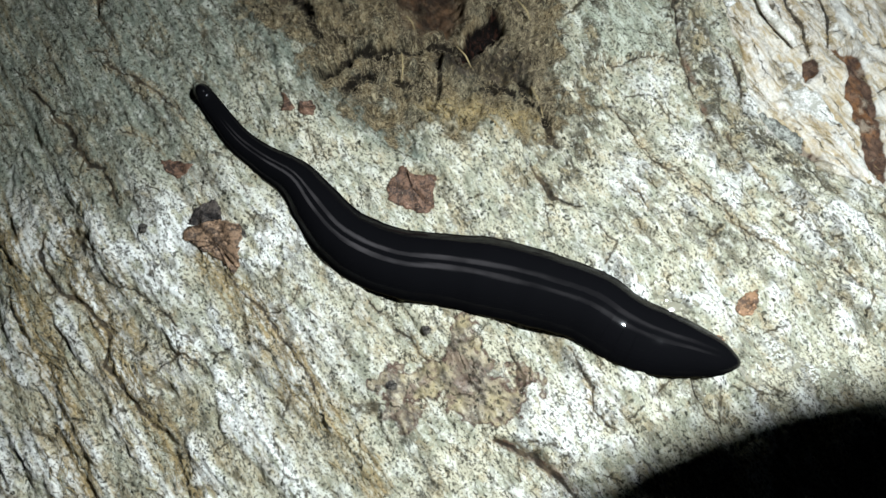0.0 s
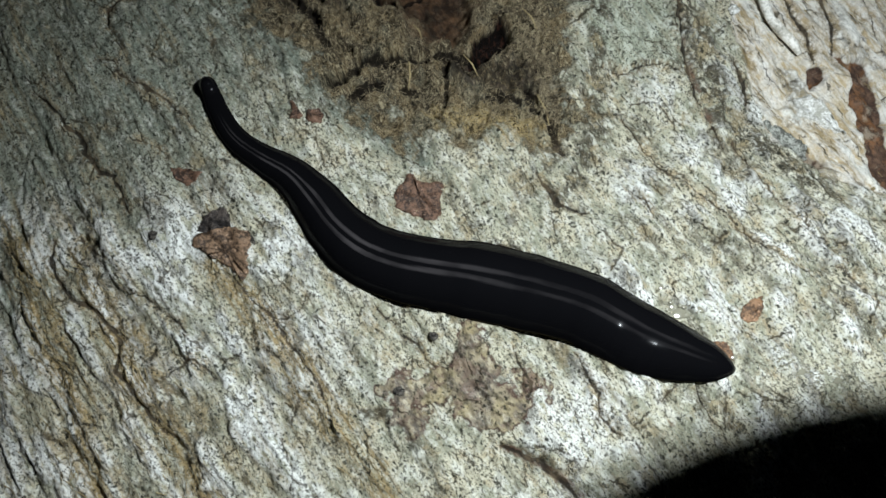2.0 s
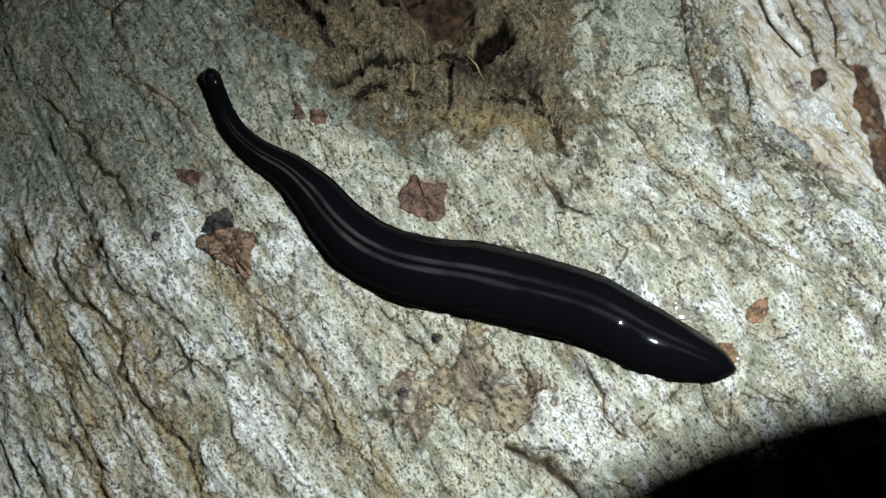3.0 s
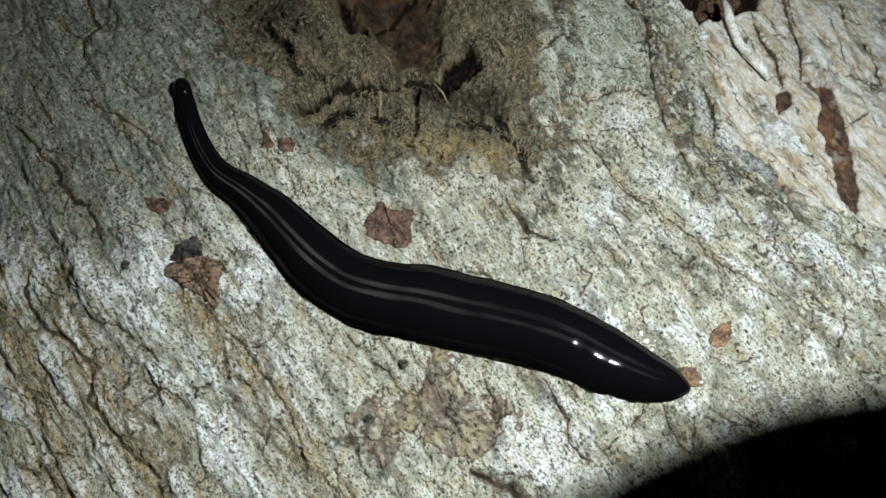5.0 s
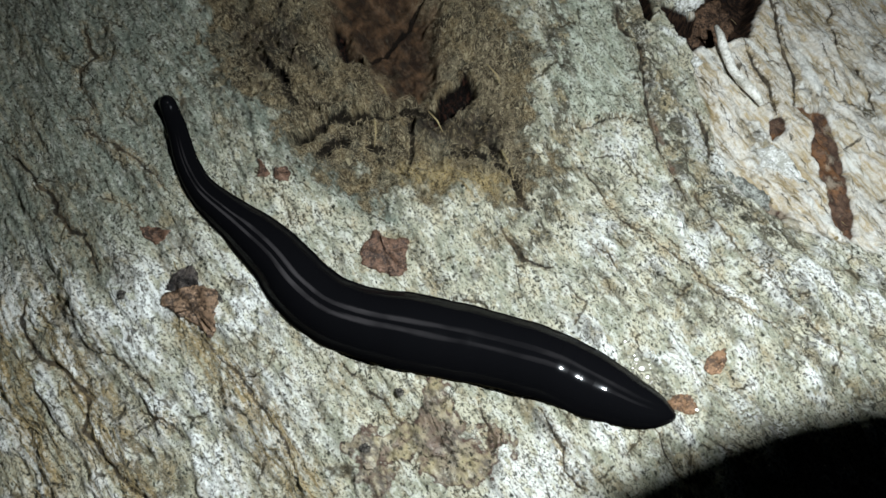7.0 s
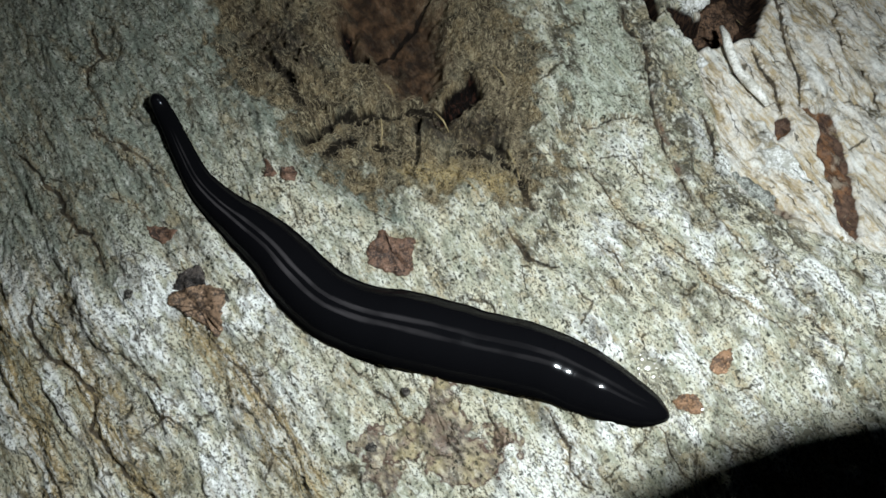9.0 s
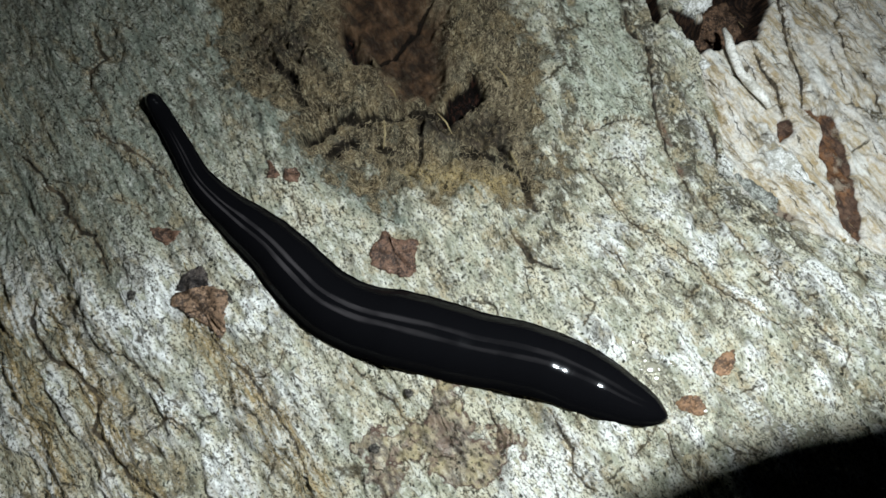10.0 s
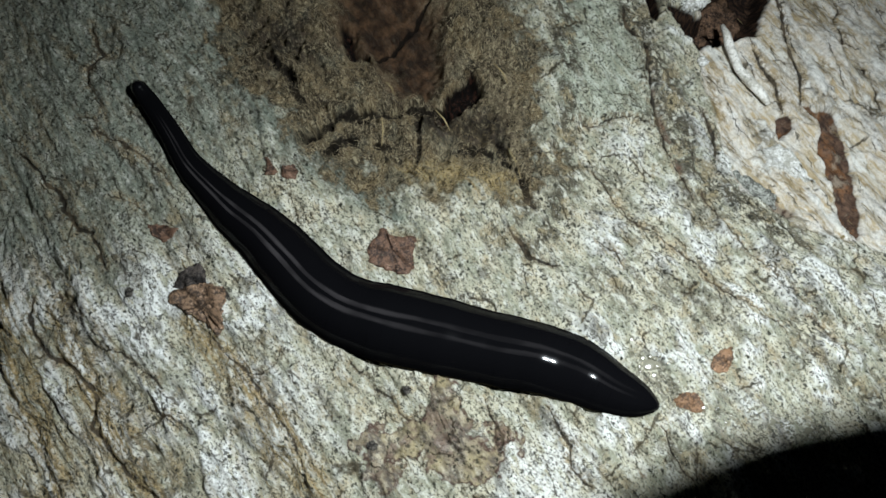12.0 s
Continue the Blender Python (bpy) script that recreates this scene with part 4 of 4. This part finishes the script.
def slime_trail():
    rng = np.random.default_rng(12)
    n = 420
    t = rng.uniform(0, 1, n)
    x = 15 + 14 * t + rng.normal(0, 0.6, n)
    y = -11.4 - 3.0 * t + rng.normal(0, 0.75, n)
    near = rng.uniform(0, 1, n) < 0.1
    x[near], y[near] = 15.6 + rng.normal(0, 0.7, near.sum()), -9.0 + rng.normal(0, 0.6, near.sum())
    verts, faces = [], []
    h, _ = relief(x, y)
    films = ((15.5, -9.1, 0.40), (15.1, -8.5, 0.18), (15.9, -9.8, 0.2), (14.2, -7.2, 0.15), (19.4, -12.3, 0.2), (24.2, -13.4, 0.22), (26.8, -14.0, 0.25))
    for cx, cy, r in films:
        o, base = len(verts), float(relief(np.array([cx]), np.array([cy]))[0][0]) + 0.12
        for f in (0.0, 0.2, 0.4, 0.6, 0.8, 1.0, 1.1):
            for j in range(18):
                b = 2 * math.pi * j / 18
                dx, dy = r * f * math.cos(b) * (1.2 + 0.2 * math.sin(2 * b)), r * f * math.sin(b)
                verts.append(roll_up(cx + dx, cy + dy, base + 0.06 * r * (1 - f * f) + (0.005 * cx) * dx + (0.0045 * cx) * dy - (0.3 if f > 1 else 0)))
        for k in range(6):
            for j in range(18):
                p, q = o + k * 18 + j, o + k * 18 + (j + 1) % 18
                faces.append((p, p + 18, q + 18, q))
    for i in range(n):
        r = rng.uniform(0.035, 0.085) if not near[i] else rng.uniform(0.05, 0.18)
        o = len(verts)
        dome = rng.uniform(0.10, 0.28)
        verts.append(roll_up(x[i], y[i], h[i] + 0.09 + r * dome))
        for f in (0.25, 0.5, 0.75, 0.92, 1.06):
            for j in range(14):
                b = 2 * math.pi * j / 14
                verts.append(roll_up(x[i] + r * f * math.cos(b) * 1.3, y[i] + r * f * math.sin(b), h[i] + 0.09 + r * dome * (1 - f * f) - (0.15 if f > 1 else 0)))
        for j in range(14):
            faces.append((o, o + 1 + j, o + 1 + (j + 1) % 14))
            for k in range(4):
                p, q = o + 1 + k * 14 + j, o + 1 + k * 14 + (j + 1) % 14
                faces.append((p, p + 14, q + 14, q))
    drops = new("slime_trail", mesh_of("slime_trail", verts, faces, SLIME))
    tagged(drops, "clear wet slime droplets on the bark behind the worm", "slime", kind="stuff")


# ---- the flatworm, in rigid rings that follow its bending line ----
BODY = [
    (0.0, [(-20.7, 8.0), (-19.0, 5.7), (-17.2, 3.6), (-15.0, 1.9), (-12.7, 0.4), (-11.0, -1.8), (-9.2, -3.9), (-6.8, -5.4), (-4.2, -6.2), (-1.5, -6.5), (1.3, -6.9), (4.0, -7.5), (6.6, -8.3), (9.2, -9.3), (11.5, -10.9), (14.1, -11.9), (16.8, -12.5), (19.5, -13.2)]),
    (2.5, [(-21.1, 9.8), (-20.1, 7.2), (-18.6, 4.8), (-16.4, 3.0), (-14.0, 1.5), (-12.0, -0.5), (-10.3, -2.7), (-8.1, -4.6), (-5.5, -5.7), (-2.9, -6.3), (-0.1, -6.7), (2.7, -7.3), (5.5, -8.0), (8.2, -8.9), (10.7, -10.3), (13.1, -11.5), (15.8, -12.4), (18.6, -13.2)]),
]
BODY += [
    (4.5, [(-21.1, 11.5), (-20.3, 8.7), (-19.1, 6.1), (-17.4, 3.8), (-15.1, 2.2), (-12.9, 0.3), (-11.0, -1.8), (-8.9, -3.8), (-6.5, -5.3), (-3.8, -6.1), (-1.0, -6.5), (1.8, -7.2), (4.6, -7.8), (7.4, -8.6), (10.0, -9.8), (12.5, -11.1), (15.2, -12.1), (18.0, -12.8)]),
    (7.0, [(-22.2, 13.1), (-21.1, 10.4), (-20.1, 7.6), (-18.6, 5.1), (-16.5, 3.2), (-14.2, 1.3), (-12.1, -0.7), (-10.2, -3.0), (-7.9, -4.8), (-5.2, -5.8), (-2.3, -6.4), (0.6, -7.0), (3.4, -7.6), (6.3, -8.4), (9.0, -9.4), (11.6, -10.7), (14.3, -11.9), (17.1, -12.8)]),
]
BODY += [
    (9.5, [(-24.1, 13.5), (-22.6, 11.0), (-21.1, 8.4), (-19.6, 5.9), (-17.6, 3.8), (-15.3, 1.9), (-13.1, 0.0), (-11.1, -2.2), (-8.9, -4.2), (-6.3, -5.5), (-3.5, -6.2), (-0.6, -6.9), (2.3, -7.7), (5.2, -8.3), (8.0, -9.2), (10.6, -10.4), (13.3, -11.7), (16.0, -12.8)]),
    (12.0, [(-25.6, 14.6), (-23.8, 12.2), (-22.1, 9.7), (-20.5, 7.2), (-18.5, 5.1), (-16.3, 3.0), (-14.0, 1.1), (-11.9, -1.1), (-9.8, -3.3), (-7.5, -4.9), (-4.6, -5.9), (-1.7, -6.6), (1.2, -7.3), (4.1, -8.0), (7.1, -8.7), (9.9, -9.7), (12.5, -11.1), (15.4, -12.2)]),
]
# half width at even steps from head to tail
WIDE = [0.66, 0.84, 0.93, 1.05, 1.30, 1.59, 1.96, 2.26, 2.50, 2.65, 2.70, 2.85, 3.07, 3.04, 2.93, 2.86, 2.77, 2.65, 2.37, 1.72, 0.72]
RINGS, FINE = 54, 541


def smooth_line(points):
    """An even smooth curve of FINE places through the points (Catmull-Rom)."""
    p = np.array(points, float)
    p[0] += 0.17 * (p[0] - p[1])
    p[-1] += 0.17 * (p[-1] - p[-2])
    p = np.vstack([2 * p[0] - p[1], p, 2 * p[-1] - p[-2]])
    out = []
    for k in range(1, len(p) - 2):
        f = np.linspace(0, 1, 40, endpoint=False)[:, None]
        a, b, c, d = p[k - 1], p[k], p[k + 1], p[k + 2]
        out.append(0.5 * (2 * b + (c - a) * f + (2 * a - 5 * b + 4 * c - d) * f ** 2 + (3 * b - a - 3 * c + d) * f ** 3))
    q = np.vstack(out + [p[-2:-1]])
    kernel = np.hanning(31) / np.hanning(31).sum()
    pad = np.vstack([2 * q[0] - q[15:0:-1], q, 2 * q[-1] - q[-2:-17:-1]])
    q = np.stack([np.convolve(pad[:, i], kernel, "valid") for i in (0, 1)], 1)
    d = np.concatenate([[0], np.cumsum(np.hypot(*np.diff(q, axis=0).T))])
    g = np.linspace(0, d[-1], FINE)
    return np.stack([np.interp(g, d, q[:, 0]), np.interp(g, d, q[:, 1])], 1), d[-1]


def headings(q):
    d = np.gradient(q, axis=0)
    return np.unwrap(np.arctan2(d[:, 1], d[:, 0]))


LINES = [(t, *smooth_line(points)) for t, points in BODY]
LENGTH = max(length for _, _, length in LINES)
TURN = np.mean([headings(q) for _, q, _ in LINES], axis=0)


def flatworm():
    root = tagged(new("flatworm"), "glossy black land flatworm with two grey stripes gliding over bark", "flatworm")
    mid = roll_up(-4.0, -6.6, 0.0)
    root.location = mid
    s = np.linspace(0, 1, FINE)
    step_len = LENGTH / (FINE - 1)
    line = np.concatenate([[[0, 0]], np.cumsum(np.stack([np.cos(TURN), np.sin(TURN)], 1)[:-1] * step_len, axis=0)])
    knots = np.linspace(0, 1, len(WIDE))
    wide = np.interp(s, knots, WIDE)
    wide = np.convolve(np.pad(wide, 20, mode="reflect", reflect_type="odd"), np.hanning(41) / np.hanning(41).sum(), "valid")
    wide = np.maximum(wide, 0.02)
    # rounded ends
    wide *= np.sqrt(np.clip(1 - (1 - np.clip(s / 0.018, 0, 1)) ** 2, 0.0004, 1)) * np.sqrt(np.clip(1 - (1 - np.clip((1 - s) / 0.03, 0, 1)) ** 2, 0.0004, 1))
    wide *= 1 + 0.008 * np.sin(s * 67) + 0.006 * np.sin(s * 131 + 1)
    tall = wide * (0.64 + 0.15 * step(0.04, 0.35, s) + 0.6 * np.exp(-((s - 0.013) / 0.013) ** 2))         # with a raised lip at the head, shaped so that it glints towards the camera
    tall = tall - 0.16 * np.cos(2 * math.pi * (s - 0.857) / 0.113) * np.exp(-((s - 0.857) / 0.06) ** 2)    # a dip before the tail, fitted to set the glints in the camera's view
    na = 29
    b = np.linspace(-1, 1, na)
    cross = np.sign(b) * np.abs(np.sin(b * math.pi / 2)) ** 0.9
    up = np.clip(1 - np.abs(cross) ** 2.5, 0, 1) ** 0.73
    left = np.stack([-np.sin(TURN), np.cos(TURN)], 1)
    shape = np.zeros((FINE, na, 3))
    shape[:, :, 0] = line[:, None, 0] + left[:, None, 0] * wide[:, None] * cross
    shape[:, :, 1] = line[:, None, 1] + left[:, None, 1] * wide[:, None] * cross
    shape[:, :, 2] = tall[:, None] * up + 0.02
    for k in (0, -1):                                     # the sole, drawn in under the rim
        shape[:, k, :2] = line + (shape[:, k, :2] - line) * 0.82
        shape[:, k, 2] = -0.55
    du, dv = np.gradient(shape, axis=0), np.gradient(shape, axis=1)
    nrm = np.cross(du, dv)
    nrm /= np.linalg.norm(nrm, axis=2, keepdims=True) + 1e-12
    shape, nrm, cross = shape[:, ::-1], nrm[:, ::-1], cross[::-1]
    per = (FINE - 1) // RINGS
    rings = []
    for k in range(RINGS):
        c = k * per + per // 2
        cs, sn = math.cos(TURN[c]), math.sin(TURN[c])
        rows = [(i, 1.0) for i in range(k * per, (k + 1) * per + 1, 2)]
        if k < RINGS - 1:
            rows += [(min(FINE - 1, (k + 1) * per + extra), 0.985 - 0.004 * extra) for extra in (1, 3, 6, 9)]
        verts, normals, skin = [], [], []
        for i, shrink in rows:
            d = shape[i] - np.array([line[c][0], line[c][1], 0])
            mid_i = np.array([line[i][0] - line[c][0], line[i][1] - line[c][1], 0.0])
            d = mid_i + (d - mid_i) * shrink
            verts.append(np.stack([d[:, 0] * cs + d[:, 1] * sn, -d[:, 0] * sn + d[:, 1] * cs, d[:, 2]], 1) / 1000)
            m = nrm[i]
            normals.append(np.stack([m[:, 0] * cs + m[:, 1] * sn, -m[:, 0] * sn + m[:, 1] * cs, m[:, 2]], 1))
            skin.append(np.stack([np.full(na, s[i]), cross, np.zeros(na)], 1))
        me = grid_mesh("body_ring", np.array(verts), WORM)
        me.attributes.new("skin", "FLOAT_VECTOR", "POINT").data.foreach_set("vector", np.concatenate(skin).astype(np.float32).ravel())
        me.normals_split_custom_set_from_vertices([tuple(v) for v in np.concatenate(normals)])
        ob = part("head_tip" if k == 0 else "tail_tip" if k == RINGS - 1 else "body_ring", me, root)
        rings.append((ob, c))
    return root, rings


def seat_heights(q):
    """The bark's mean height under the body, smoothed along it."""
    at = np.arange(0, FINE, 10)
    h = np.mean(relief(q[at, 0][:, None] + SEAT[0][None, :], q[at, 1][:, None] + SEAT[1][None, :])[0], axis=1)
    soft = np.hanning(17) / np.hanning(17).sum()
    h = np.convolve(np.pad(h, 8, mode="edge"), soft, "valid")
    s = np.linspace(0, 1, FINE)
    return np.interp(np.arange(FINE), at, h) + WORM_BASE + 0.5 * np.clip(1 - s / 0.05, 0, 1) ** 2      # the head is held up


def worm_rows(root, c):
    """Where the ring whose middle is place c of the line stands, time by time."""
    back = Matrix.Translation(root.location).inverted()
    rows = []
    for (t, q, _), seat in zip(LINES, SEATS):
        a = headings(q)[c]
        x, y = q[c]
        p, p0, p1 = (Vector(roll_up(*q[k], seat[k])) for k in (c, max(0, c - 8), min(FINE - 1, c + 8)))
        f = (p1 - p0).normalized()
        side = normal_at(x, y).cross(f).normalized()
        m = Matrix((f, side, f.cross(side))).transposed().to_4x4()
        m.translation = p
        rows.append((t, back @ m))
    return rows


WORM_BASE = 0.35
SEAT = np.array([(r * math.cos(a), r * math.sin(a)) for r in (0.5, 1.4, 2.3, 3.2) for a in np.arange(8) * math.pi / 4]).T
SEATS = [seat_heights(q) for _, q, _ in LINES]


def shadow_blocker():
    """An unseen black plate with a round edge, added to shade a corner of the torchlight."""
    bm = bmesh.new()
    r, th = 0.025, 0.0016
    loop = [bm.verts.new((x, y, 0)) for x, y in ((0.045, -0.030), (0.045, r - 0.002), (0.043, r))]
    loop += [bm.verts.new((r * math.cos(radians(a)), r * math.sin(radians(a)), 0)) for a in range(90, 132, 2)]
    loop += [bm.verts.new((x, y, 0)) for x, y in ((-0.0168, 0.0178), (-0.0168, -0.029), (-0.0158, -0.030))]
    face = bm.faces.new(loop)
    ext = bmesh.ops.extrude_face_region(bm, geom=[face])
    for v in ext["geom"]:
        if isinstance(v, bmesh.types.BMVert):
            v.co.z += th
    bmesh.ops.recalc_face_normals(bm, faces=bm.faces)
    me = bpy.data.meshes.new("shadow_blocker")
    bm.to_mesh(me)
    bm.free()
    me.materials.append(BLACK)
    return tagged(new("shadow_blocker", me), "unseen matt black plate added to cast a corner shadow", "phone case")


trunk = tree_trunk()
ground()
bark_flakes(trunk)
litter()
twigs()
straws()
slime_trail()
worm, worm_rings = flatworm()
blocker = shadow_blocker()
# offsets that hold the added plate's shadow in place in the camera's view
BLOCKER_AT = [(0.0, -0.7, -0.9), (2.5, -0.7, -0.95), (4.5, -0.5, -0.55), (5.5, 0.4, 0.25), (7.0, 0.35, 0.45), (9.5, 0.1, 0.05), (12.0, 0.1, 0.0)]


def motions():
    for ob, c in worm_rings:
        walk(ob, worm_rows(worm, c))
    walk(blocker, [(t, pose(0.03085 + dx / 1000, -0.03480 + dy / 1000, 0.042)) for t, dx, dy in BLOCKER_AT])


motions()
